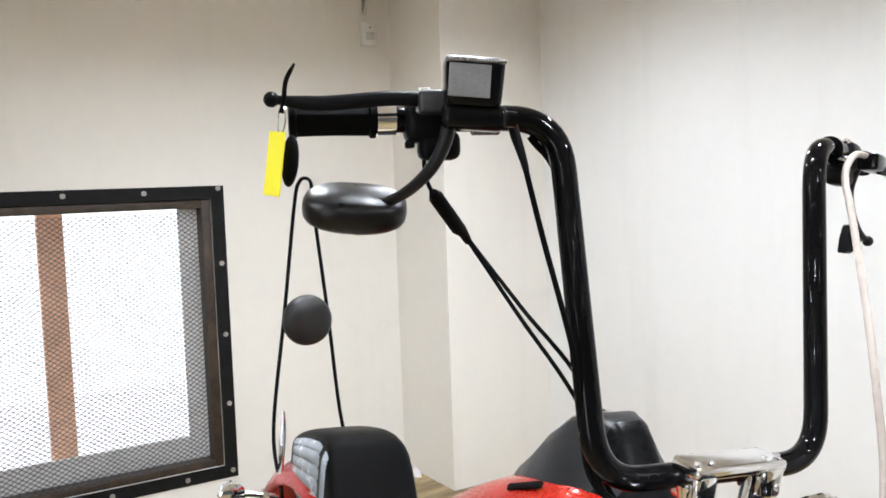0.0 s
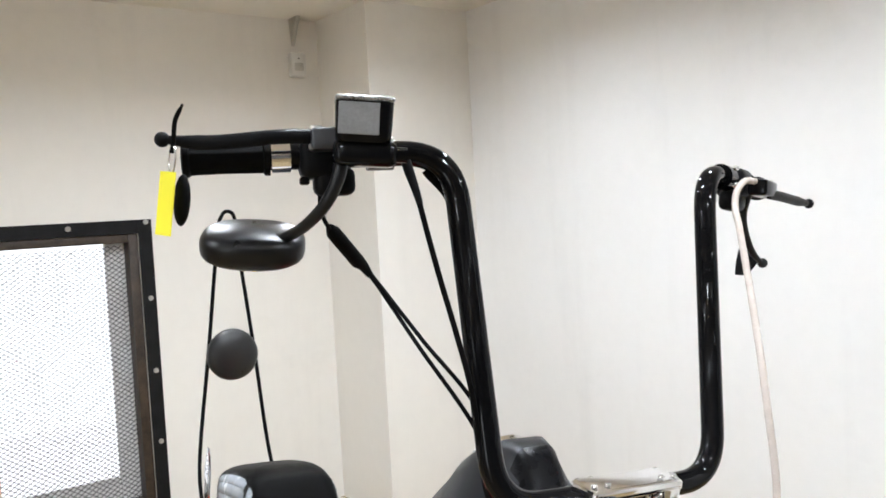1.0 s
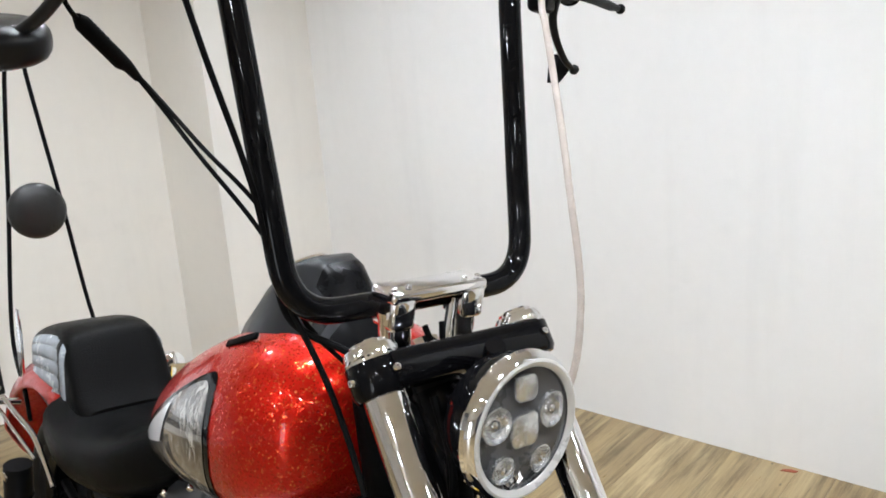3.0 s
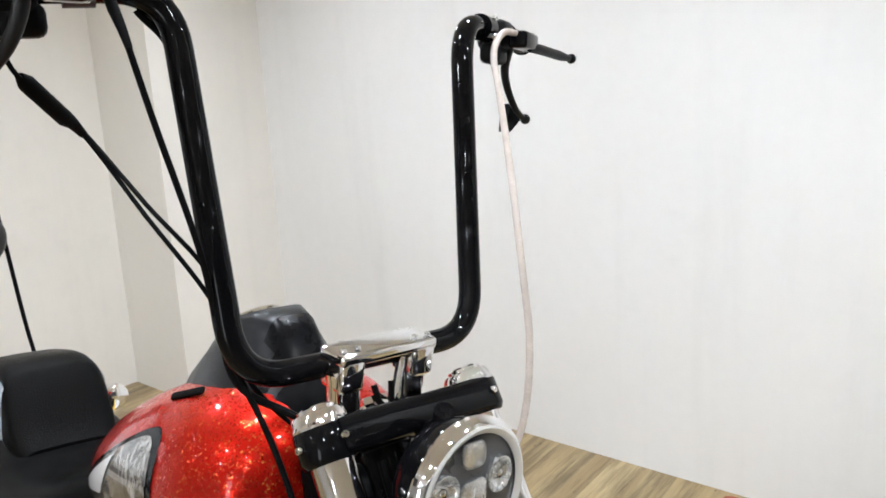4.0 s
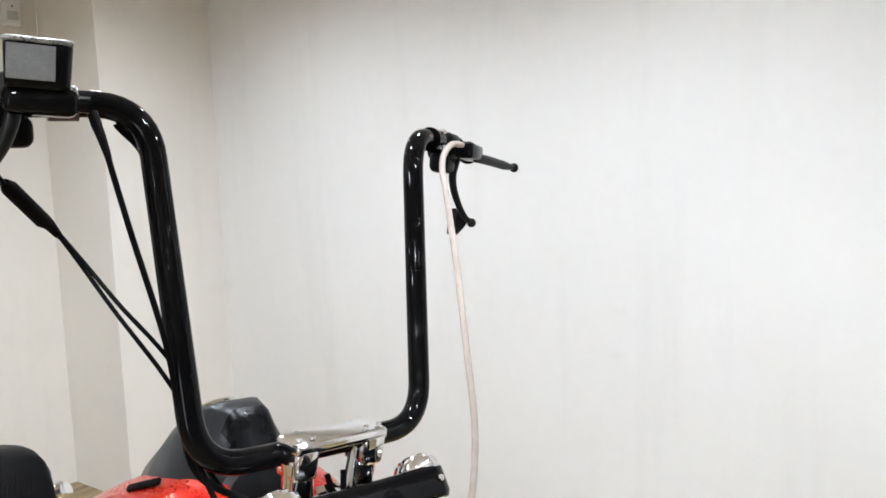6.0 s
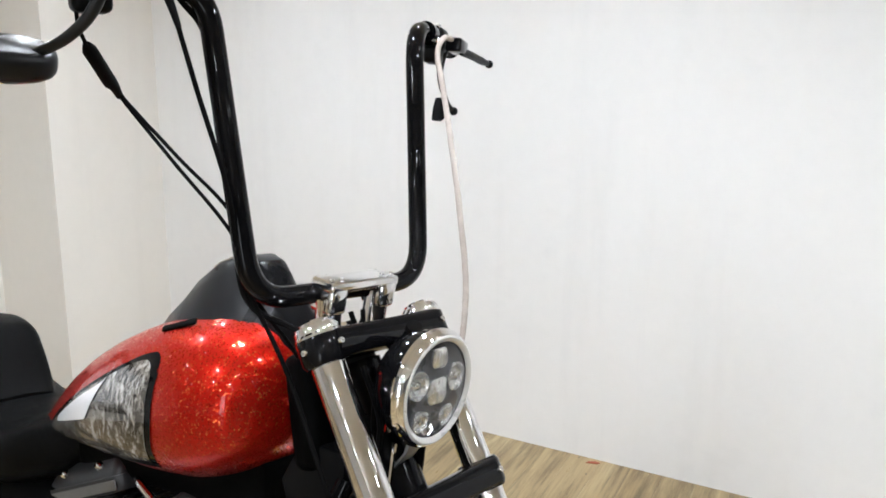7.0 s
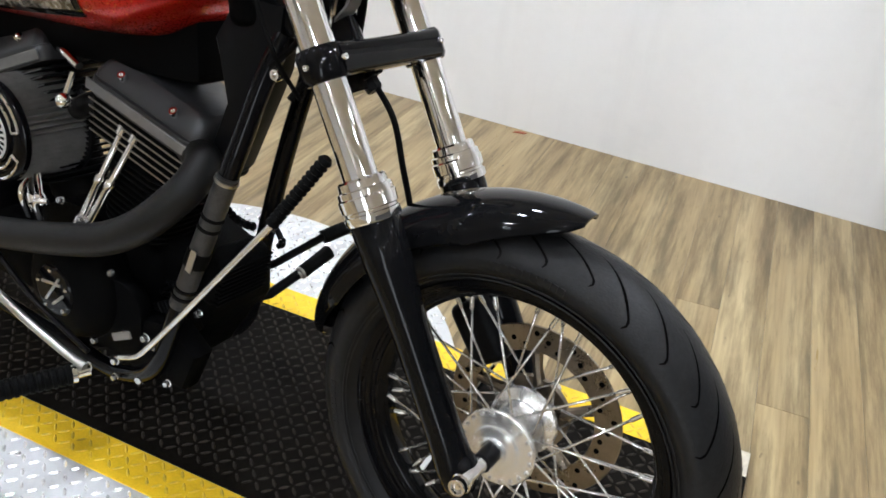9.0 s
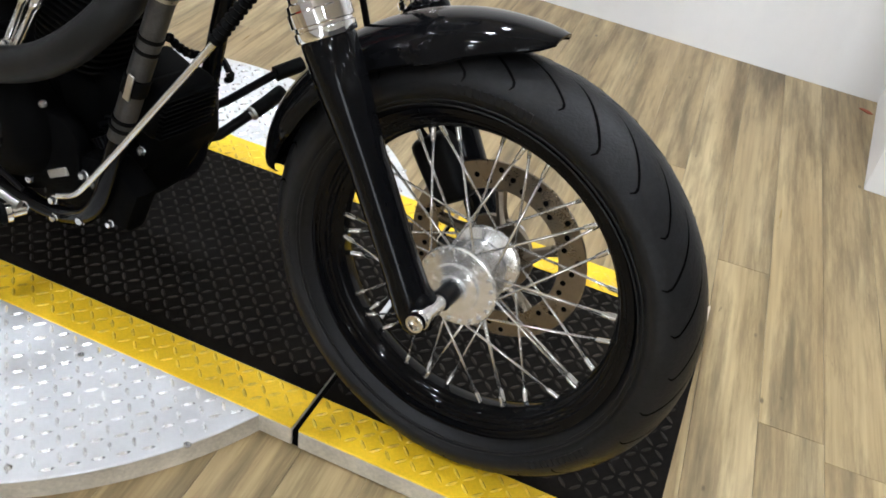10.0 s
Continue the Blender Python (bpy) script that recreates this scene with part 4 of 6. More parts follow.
def pad_flank(name, x0, x1, flutes, lift, side, label):
    bm = M()
    nx, nz = 16, 36
    grid = {}
    for i in range(nx + 1):
        x = x0 + (x1 - x0) * i / nx
        _, w, zb, zt = pad_at(x)
        c, h = (zb + zt) / 2, (zt - zb) / 2
        for j in range(nz + 1):
            v = j / nz
            z = 0.665 + (zt - 0.012 - 0.665) * v
            sn = min(abs(z - c) / h, 0.999) ** (1 / 0.40)
            y = w * math.sqrt(1 - sn * sn) ** 0.40
            edge = min(1.0, 5 * min(i, nx - i) / nx, 6 * min(j, nz - j) / nz)
            grid[i, j] = bm.verts.new((x, side * (y - 0.004 + edge * (lift + (0.005 * abs(math.sin(math.pi * flutes * v)) ** 0.5 if flutes else 0))), z))
    for i in range(nx):
        for j in range(nz):
            bm.faces.new((grid[i, j], grid[i + 1, j], grid[i + 1, j + 1], grid[i, j + 1]))
    part(name, bm, VINYL, pad, label)


for side in (-1, 1):
    pad_flank("quilted_flank", -1.612, -1.87, 6, 0.007, side, "fluted vinyl flank, window sheen put in as pale grey")
    pad_flank("corner_strip", -1.578, -1.610, 0, 0.008, side, "vinyl strip at the front corner, window sheen put in as pale grey")
# --- rear end ---
rear = empty("rear_wheel")
rear.parent = bike
RW = Matrix.Translation((-1.75, 0, 0.325)) @ Matrix(((1, 0, 0, 0), (0, 0, -1, 0), (0, 1, 0, 0), (0, 0, 0, 1)))
build_tyre(rear, RW, 0.325, 0.078, 0.222)
bm = M()
lathe(bm, [(0.222, 0.06), (0.215, 0.056), (0.2, 0.05), (0.195, 0.0), (0.2, -0.05), (0.215, -0.056), (0.222, -0.06)], RW, 64)
part("rim", bm, BLACK_GLOSS, rear)
bm = M()
lathe(bm, [(0, 0.07), (0.06, 0.07), (0.07, 0.05), (0.05, 0.0), (0.07, -0.05), (0, -0.06)], RW, 32)
for k in range(9):
    a = 2 * math.pi * k / 9
    tube(bm, [RW @ Vector((0.05 * math.cos(a), 0.05 * math.sin(a), 0.02)), RW @ Vector((0.2 * math.cos(a), 0.2 * math.sin(a), 0.02))], 0.012, 8)
part("hub", bm, BLACK_SATIN, rear)


def fender(name, centre, r, w, a0, a1, material, label, depth=0.05, n=44, point=0.0):
    """A curved mudguard: an arched section swept about a wheel; point: share of its length over which the front end narrows."""
    bm = M()
    rings = []
    for i in range(n + 1):
        u = i / n
        a = a0 + (a1 - a0) * u
        tail = min((1 - u) / 0.22, 1)
        nose = min(u / max(point, 0.03), 1)
        ww = w * (0.30 + 0.70 * nose ** 0.55) * (0.18 + 0.82 * tail ** 0.6)
        dd = depth * (0.12 + 0.88 * nose ** 0.7) * (0.4 + 0.6 * tail)
        ring = []
        for lay, cnt in ((0.0, range(17)), (-0.004, reversed(range(17)))):
            for k in cnt:
                t = -1 + 2 * k / 16
                rr = r + lay - dd * (1 - math.cos(t * math.pi / 2)) ** 1.1
                ring.append(Vector((centre.x + rr * math.cos(a), centre.y + (ww + lay) * math.sin(t * math.pi / 2), centre.z + rr * math.sin(a))))
        rings.append(ring)
    loft(bm, rings)
    return part(name, bm, material, bike, label)


fender("front_fender", HUB, 0.376, 0.080, radians(83), radians(176), BLACK_GLOSS, "gloss black front mudguard", 0.055, point=0.25)
fender("rear_fender", Vector((-1.75, 0, 0.33)), 0.450, 0.122, radians(67), radians(172), RED, "red metal-flake rear mudguard", 0.075)

# sissy bar
sissy = empty("backrest_bar")
sissy.parent = bike
SX = -2.08
bm = M()
pts = [(-1.86, -0.112, 0.60), (-1.90, -0.108, 0.66), (SX + 0.02, -0.088, 0.78), (SX, -0.068, 1.11), (SX - 0.02, -0.050, 1.42), (SX - 0.02, -0.040, 1.483), (SX - 0.02, -0.022, 1.497), (SX - 0.02, -0.004, 1.483), (SX - 0.02, 0.006, 1.42), (SX, 0.062, 1.11), (SX + 0.02, 0.120, 0.78), (-1.90, 0.128, 0.66), (-1.86, 0.13, 0.60)]
tube(bm, spline(pts, 6), 0.0056, 10)
part("bar_loop", bm, BLACK_GLOSS, sissy, "thin black twisted bar loop")
bm = M()
pm = Matrix.Translation((SX + 0.012, -0.004, 1.09)) @ frame_to((1, 0, 0.05))
lathe(bm, [(0, -0.022), (0.06, -0.02), (0.070, -0.012), (0.0735, 0.0), (0.071, 0.014), (0.062, 0.024), (0.04, 0.03), (0, 0.033)], pm, 40)
part("back_pad", bm, PAD_GREY, sissy, "small round black leather back pad")
for side in (-1,):
    bm = M()
    prism(bm, [(-0.012, 0), (0.014, 0), (0.02, 0.10), (0.006, 0.17), (-0.006, 0.17), (-0.02, 0.10)], 0.006, side_m(-1.90, side * 0.112 + (0.003 if side > 0 else 0.003), 0.70), 0.001)
    part("bar_foot", bm, CHROME, sissy, "chrome mounting blade")

# rear indicators, struts, dampers
for side in (-1, 1):
    ind = empty("rear_indicator")
    ind.parent = bike
    c = Vector((-1.865, side * 0.25, 0.672))
    bm = M()
    tube(bm, [(-1.86, side * 0.13, 0.655), (-1.865, side * 0.2, 0.668), c], 0.008, 12)
    part("stalk", bm, CHROME, ind)
    bm = M()
    lathe(bm, [(0, -0.035), (0.018, -0.032), (0.03, -0.018), (0.035, 0.0), (0.034, 0.014), (0.03, 0.018), (0, 0.022)], Matrix.Translation(c) @ frame_to((1, 0, 0)), 28)
    part("lamp_bullet", bm, CHROME, ind, "chrome bullet indicator")
    bm = M()
    tube(bm, bent([(-1.57, side * 0.15, 0.54), (-1.66, side * 0.155, 0.628), (-1.88, side * 0.165, 0.668)], 0.04), 0.0065, 12)
    tube(bm, [(-1.64, side * 0.165, 0.585), (-1.86, side * 0.178, 0.645)], 0.0045, 10)
    part("fender_strut", bm, CHROME, bike, "chrome mudguard strut")
    damper = empty("shock_absorber")
    damper.parent = bike
    a, b = Vector((-1.66, side * 0.195, 0.555)), Vector((-1.72, side * 0.195, 0.30))
    bm = M()
    tube(bm, [a, b], 0.018, 14)
    tube(bm, [a + Vector((0, 0, 0.02)), a.lerp(b, 0.25)], 0.03, 20)
    part("damper_body", bm, BLACK_SATIN, damper)
    bm = M()
    d = (b - a)
    turns, run = 9, []
    fm = frame_to(d)
    for k in range(turns * 14 + 1):
        t = k / (turns * 14)
        ang = 2 * math.pi * turns * t
        run.append(a + d * (0.2 + 0.75 * t) + fm.to_3x3() @ Vector((0.028 * math.cos(ang), 0.028 * math.sin(ang), 0)))
    tube(bm, run, 0.0048, 7)
    part("coil_spring", bm, BLACK_GLOSS, damper, "black coil spring")
    bm = M()
    bolt(bm, a + Vector((0, side * 0.02, 0.0)), (0, side, 0), 0.012, 0.01, True)
    part("damper_bolt", bm, CHROME, damper)

# --- mirrors, cables, hose ---
def mirror(side, c, axis, facing, stem, ball):
    e = empty("mirror")
    e.parent = bike
    m = Matrix.Translation(c) @ Matrix((Vector(axis).normalized(), Vector(facing).normalized().cross(Vector(axis).normalized()), Vector(facing).normalized())).transposed().to_4x4()
    bm = M()
    rings = []
    for k in range(11):
        t = -1 + 2 * k / 10
        s = max(1 - abs(t) ** 3.2, 0) ** (1 / 3.2)
        z = 0.024 * t
        rings.append([m @ Vector((max(0.064 * s, 0.002) * math.copysign(abs(math.cos(a)) ** 0.8, math.cos(a)), max(0.046 * s, 0.002) * math.copysign(abs(math.sin(a)) ** 0.8, math.sin(a)), z)) for a in (2 * math.pi * j / 40 for j in range(40))])
    loft(bm, rings)
    part("mirror_shell", bm, DASH_SATIN, e, "satin dark grey mirror shell")
    bm = M()
    lathe(bm, [(0, 0.0005), (0.030, 0.0005), (0.031, -0.001)], m @ at(0, 0, 0.0236) @ Matrix.Diagonal((1.35, 0.95, 1, 1)), 36)
    part("mirror_glass", bm, CHROME, e, "mirror glass")
    bm = M()
    run = spline(stem, 10)
    tube(bm, run, [0.0085 - 0.002 * i / len(run) for i in range(len(run))], 12)
    bmesh.ops.create_uvsphere(bm, u_segments=14, v_segments=10, radius=0.0095, matrix=Matrix.Translation(stem[-1]))
    part("mirror_stem", bm, DASH_SATIN, e, "curved mirror stem")
    return e


mirror(-1, Vector((-0.731, -0.414, 1.402)), (-0.06, -0.125, 0.0), (-0.35, 0.168, -0.92), [(-0.612, -0.352, 1.512), (-0.613, -0.357, 1.480), (-0.627, -0.366, 1.450), (-0.658, -0.379, 1.424), (-0.700, -0.392, 1.408)], None)
# the left mirror has been folded away: only its stem, ball and a small wedge show
arm = empty("mirror_arm")
arm.parent = bike
bm = M()
run = spline([(-0.632, 0.384, 1.516), (-0.640, 0.3825, 1.484), (-0.642, 0.389, 1.458), (-0.642, 0.402, 1.433), (-0.642, 0.418, 1.414), (-0.642, 0.436, 1.403)], 8)
tube(bm, run, [0.0075 - 0.003 * i / len(run) for i in range(len(run))], 12)
bmesh.ops.create_uvsphere(bm, u_segments=14, v_segments=10, radius=0.0085, matrix=at(-0.642, 0.439, 1.402))
part("mirror_stem", bm, DASH_SATIN, arm, "curved dark mirror stem with a ball end")
bm = M()
WEDGE = [(-0.009, 0.025), (-0.016, 0.003), (-0.018, -0.022), (-0.003, -0.022), (0.016, -0.006), (0.024, 0.002), (0.009, 0.018)]
loft(bm, [[Vector((x, 0.424 + y * k, 1.402 + z * k)) for y, z in WEDGE] for x, k in ((-0.674, 0.80), (-0.671, 0.97), (-0.659, 1.0), (-0.655, 0.85))])
part("mirror_wedge", bm, BLACK_SATIN, arm, "small black wedge-shaped mirror root")

# throttle cables on the right: two thin lines joined in a boot, running down to the fork neck
for k, off in enumerate((0.0, 0.012)):
    bm = M()
    tube(bm, spline([along(0.50, -1, (-0.01, 0, -0.03 + 0.002 * k)), (-0.655, -0.352, 1.432), (-0.712, -0.265, 1.372 + 0.2 * off), (-0.632, -0.229 + off * 0.2, 1.281 + off * 0.9), (-0.552, -0.193 + off * 0.4, 1.19 + off * 1.6), (-0.535, -0.16, 1.10), (-0.53, -0.10, 1.03), (-0.56, -0.04, 0.98)], 10), 0.0027, 8)
    cb = part("throttle_cable", bm, RUBBER, bike, "black throttle cable")
bm = M()
tube(bm, [(-0.662, -0.343, 1.426), (-0.668, -0.335, 1.420), (-0.70, -0.285, 1.385), (-0.705, -0.275, 1.380), (-0.715, -0.26, 1.368)], [0.005, 0.0095, 0.0095, 0.007, 0.005], 12)
part("cable_boot", bm, RUBBER, cb, "black rubber cable boot")
# brake line on the right, taut beside the bar, and wiring tied along the bar
bm = M()
tube(bm, spline([(-0.606, -0.268, 1.503), (-0.592, -0.260, 1.460), (-0.572, -0.243, 1.380), (-0.540, -0.214, 1.253), (-0.540, -0.194, 1.17), (-0.538, -0.172, 1.11), (-0.516, -0.160, 1.066), (-0.488, -0.153, 1.02), (-0.457, -0.150, 0.966), (-0.414, -0.150, 0.889), (-0.388, -0.135, 0.82), (-0.38, -0.09, 0.76)], 10), 0.0036, 8)
brake = part("brake_line", bm, RUBBER, bike, "black brake line running down the bar")
bm = M()
tube(bm, [(-0.606, -0.272, 1.508), (-0.602, -0.269, 1.495), (-0.597, -0.264, 1.478), (-0.591, -0.259, 1.457)], [0.0062, 0.0062, 0.0052, 0.004], 10)
part("line_fitting", bm, BLACK_SATIN, brake)
bm = M()
tube(bm, spline([along(0.10, -1, (-0.004, 0, -0.022)), (-0.612, -0.198, 1.45), (-0.583, -0.188, 1.30), (-0.563, -0.181, 1.20), (-0.543, -0.172, 1.10), (-0.49, -0.13, 1.062), (-0.44, -0.08, 1.03)], 10), 0.0045, 8)
part("wiring_loom", bm, RUBBER, bike, "black wiring tied along the bar")
# lower brake line in front of the fork
bm = M()
tube(bm, spline([fork(0.555, 0.0, 0.0), (-0.325, 0.0, 0.795), (-0.275, -0.005, 0.745), (-0.245, 0.0, 0.66), (-0.22, 0.03, 0.56), (-0.15, 0.08, 0.46)], 8), 0.0048, 8)
part("lower_brake_line", bm, RUBBER, bike, "black brake line down to the caliper")
bm = M()
bolt(bm, Vector((-0.33, 0.0, 0.79)), (0.5, 0, -0.5), 0.013, 0.02, True)
part("line_union", bm, BLACK_SATIN, bike)
# pale hose hanging from the left lever down past the lamp
bm = M()
tube(bm, spline([(-0.606, 0.385, 1.527), (-0.600, 0.3565, 1.531), (-0.590, 0.320, 1.527), (-0.582, 0.293, 1.506), (-0.570, 0.278, 1.480), (-0.552, 0.268, 1.446), (-0.508, 0.247, 1.335), (-0.466, 0.225, 1.22), (-0.440, 0.221, 1.08), (-0.436, 0.193, 0.96), (-0.465, 0.12, 0.875), (-0.50, 0.05, 0.83)], 8), 0.0052, 12)
part("clutch_hose", bm, CLEAR_HOSE, bike, "pale translucent hose over the clutch cable")
# zip tie
bm = M()
tube(bm, spline([(-0.668, -0.531, 1.500), (-0.660, -0.532, 1.515), (-0.652, -0.533, 1.533), (-0.640, -0.529, 1.549)], 5), [0.0038] + [0.0026] * 13 + [0.0016] * 2, 8)
part("cable_tie", bm, RUBBER, bike, "black cable tie end standing up")

# key fob and yellow tag
tag = empty("key_tag", bike.matrix_world @ Matrix.Translation((-0.668, -0.531, 1.508)))
tagged(tag, "yellow paper tag and black oval fob hanging from the brake lever", "key tag")
bm = M()
tube(bm, [Vector((0.014 * math.cos(t), 0.004 * math.sin(t) * 0, -0.016 + 0.016 * math.sin(t))) for t in (2 * math.pi * k / 24 for k in range(25))], 0.0011, 6, False)
part("key_ring", bm, STEEL, tag, "thin steel ring")
bm = M()
box(bm, (0.026, 0.0012, 0.070), at(0.004, -0.006, -0.065) @ pose(0, 0, 0, 0, 4, 24), 0.0)
part("paper_tag", bm, YELLOW_TAG, tag, "yellow paper tag")
bm = M()
bmesh.ops.create_uvsphere(bm, u_segments=20, v_segments=12, radius=1.0, matrix=at(-0.002, 0.013, -0.060) @ pose(0, 0, 0, 0, 4, 0) @ Matrix.Diagonal((0.017, 0.0085, 0.029, 1)))
part("fob", bm, RUBBER, tag, "black oval fob")

# --- frame ---
frame_ob = empty("frame")
frame_ob.parent = bike
bm = M()
tube(bm, [fork(0.535, 0, -0.058), fork(0.80, 0, -0.058)], 0.038, 24)
part("head_tube", bm, BLACK_GLOSS, frame_ob)
for side in (-1, 1):
    bm = M()
    tube(bm, bent([(-0.445, 0.035, 0.83) if side > 0 else (-0.452, -0.045, 0.83)] + ([(-0.524, 0.075, 0.655), (-0.565, 0.075, 0.47), (-0.625, 0.10, 0.20)] if side > 0 else [(-0.464, -0.066, 0.775), (-0.484, -0.112, 0.622), (-0.568, -0.128, 0.365), (-0.622, -0.128, 0.20)]) + [(-0.74, side * 0.11, 0.135), (-1.25, side * 0.11, 0.15), (-1.32, side * 0.11, 0.35)], 0.09), 0.0165, 16)
    part("down_tube", bm, BLACK_GLOSS, frame_ob, "gloss black frame down tube")
bm = M()
tube(bm, bent([fork(0.76, 0, -0.075), (-0.80, 0, 0.86), (-1.15, 0, 0.72), (-1.35, 0, 0.58)], 0.12), 0.025, 16)
part("backbone", bm, BLACK_GLOSS, frame_ob)
for side in (-1, 1):
    bm = M()
    tube(bm, bent([(-1.30, side * 0.10, 0.30), (-1.50, side * 0.125, 0.31), (-1.64, side * 0.125, 0.325)], 0.05), 0.018, 12)
    part("swing_arm", bm, BLACK_SATIN, frame_ob)
# black filler plate added for the dark mass below the neck
bm = M()
prism(bm, [(-0.535, 0.872), (-0.578, 0.80), (-0.538, 0.705), (-0.594, 0.592), (-0.561, 0.584), (-0.522, 0.602), (-0.453, 0.776), (-0.445, 0.872)], 0.045, side_m(0, -0.015, 0), 0.006)
part("neck_filler_plate", bm, BLACK_SATIN, frame_ob, "black filler plate added below the steering neck")
for p in ((-0.557, -0.056, 0.93), (-0.396, -0.118, 0.795), (-0.45, -0.055, 0.78)):
    bm = M()
    bolt(bm, Vector(p), (0, -1, 0), 0.0095, 0.010)
    part("frame_bolt", bm, CHROME, frame_ob)
# black block added to darken the space under the tank
bm = M()
box(bm, (0.54, 0.13, 0.11), at(-0.875, 0, 0.745) @ pose(0, 0, 0, 0, -5, 0), 0.02, 2)
part("tank_filler", bm, BLACK_WRINKLE, frame_ob)
# coil and leads behind the fork
bm = M()
box(bm, (0.05, 0.11, 0.16), at(-0.462, 0.0, 0.905) @ pose(0, 0, 0, 0, -30, 0), 0.014, 3)
part("ignition_coil", bm, BLACK_SATIN, frame_ob)
# black block added to fill the dark space behind the neck
bm = M()
box(bm, (0.055, 0.17, 0.18), at(-0.535, 0.012, 0.915) @ pose(0, 0, 0, 0, -12, 0), 0.02, 3)
part("neck_filler", bm, BLACK_WRINKLE, frame_ob, "black filler block added between the tank and the steering neck")
for pts, r in (([(-0.42, -0.03, 0.98), (-0.40, -0.05, 0.90), (-0.39, -0.03, 0.82), (-0.43, -0.05, 0.74)], 0.006), ([(-0.41, 0.03, 1.0), (-0.37, 0.02, 0.92), (-0.385, 0.035, 0.80)], 0.007), ([(-0.42, -0.06, 1.01), (-0.375, -0.07, 0.93), (-0.40, -0.075, 0.84), (-0.46, -0.07, 0.78)], 0.005)):
    bm = M()
    tube(bm, spline(pts, 6), r, 8)
    part("wiring_lead", bm, RUBBER, frame_ob)
for p in ((-0.372, -0.052, 0.985), (-0.380, -0.03, 0.90)):
    bm = M()
    tube(bm, [p, (p[0] - 0.002, p[1] - 0.004, p[2] - 0.06)], 0.0045, 8)
    part("lead_clip", bm, CHROME, frame_ob, "bright metal clip")
for p in ((-0.365, -0.045, 0.965), (-0.352, -0.02, 0.93)):
    bm = M()
    bolt(bm, Vector(p), (0.6, -0.7, 0), 0.016, 0.016, True)
    part("ignition_nut", bm, CHROME, frame_ob)

# --- engine ---
engine = empty("engine")
engine.parent = bike
CR = Vector((-0.875, 0.0, 0.285))


def cyl_m(tilt):
    """Cylinder axis leans by tilt degrees; x forward, y left, z along the bore."""
    return Matrix.Translation(CR + (Vector((0.080, 0, -0.006)) if tilt > 0 else Vector((-0.058, 0, 0.010)))) @ pose(0, 0, 0, 0, tilt, 0)


FIN = surface("black_fin_metal", (0.004, 0.004, 0.004), 0.42, spec=0.04, vary=0.3, fine=0.2, fine_scale=400)
FIN_EDGE = surface("machined_fin_edge", (0.34, 0.34, 0.335), 0.36, metal=1.0, vary=0.3, scale=30)
LIP = surface("grey_satin_lip", (0.20, 0.20, 0.20), 0.42, metal=0.5, vary=0.2, scale=30)
COVER = surface("grey_black_rocker_cover", (0.020, 0.020, 0.021), 0.36, spec=0.35, vary=0.2, fine=0.15, fine_scale=500)


def rounded(w, d, r=0.02, n=5):
    out = []
    for cx, cy, a0 in ((w / 2 - r, d / 2 - r, 0), (-w / 2 + r, d / 2 - r, 90), (-w / 2 + r, -d / 2 + r, 180), (w / 2 - r, -d / 2 + r, 270)):
        for k in range(n + 1):
            a = radians(a0 + 90 * k / n)
            out.append((cx + r * math.cos(a), cy + r * math.sin(a)))
    return out


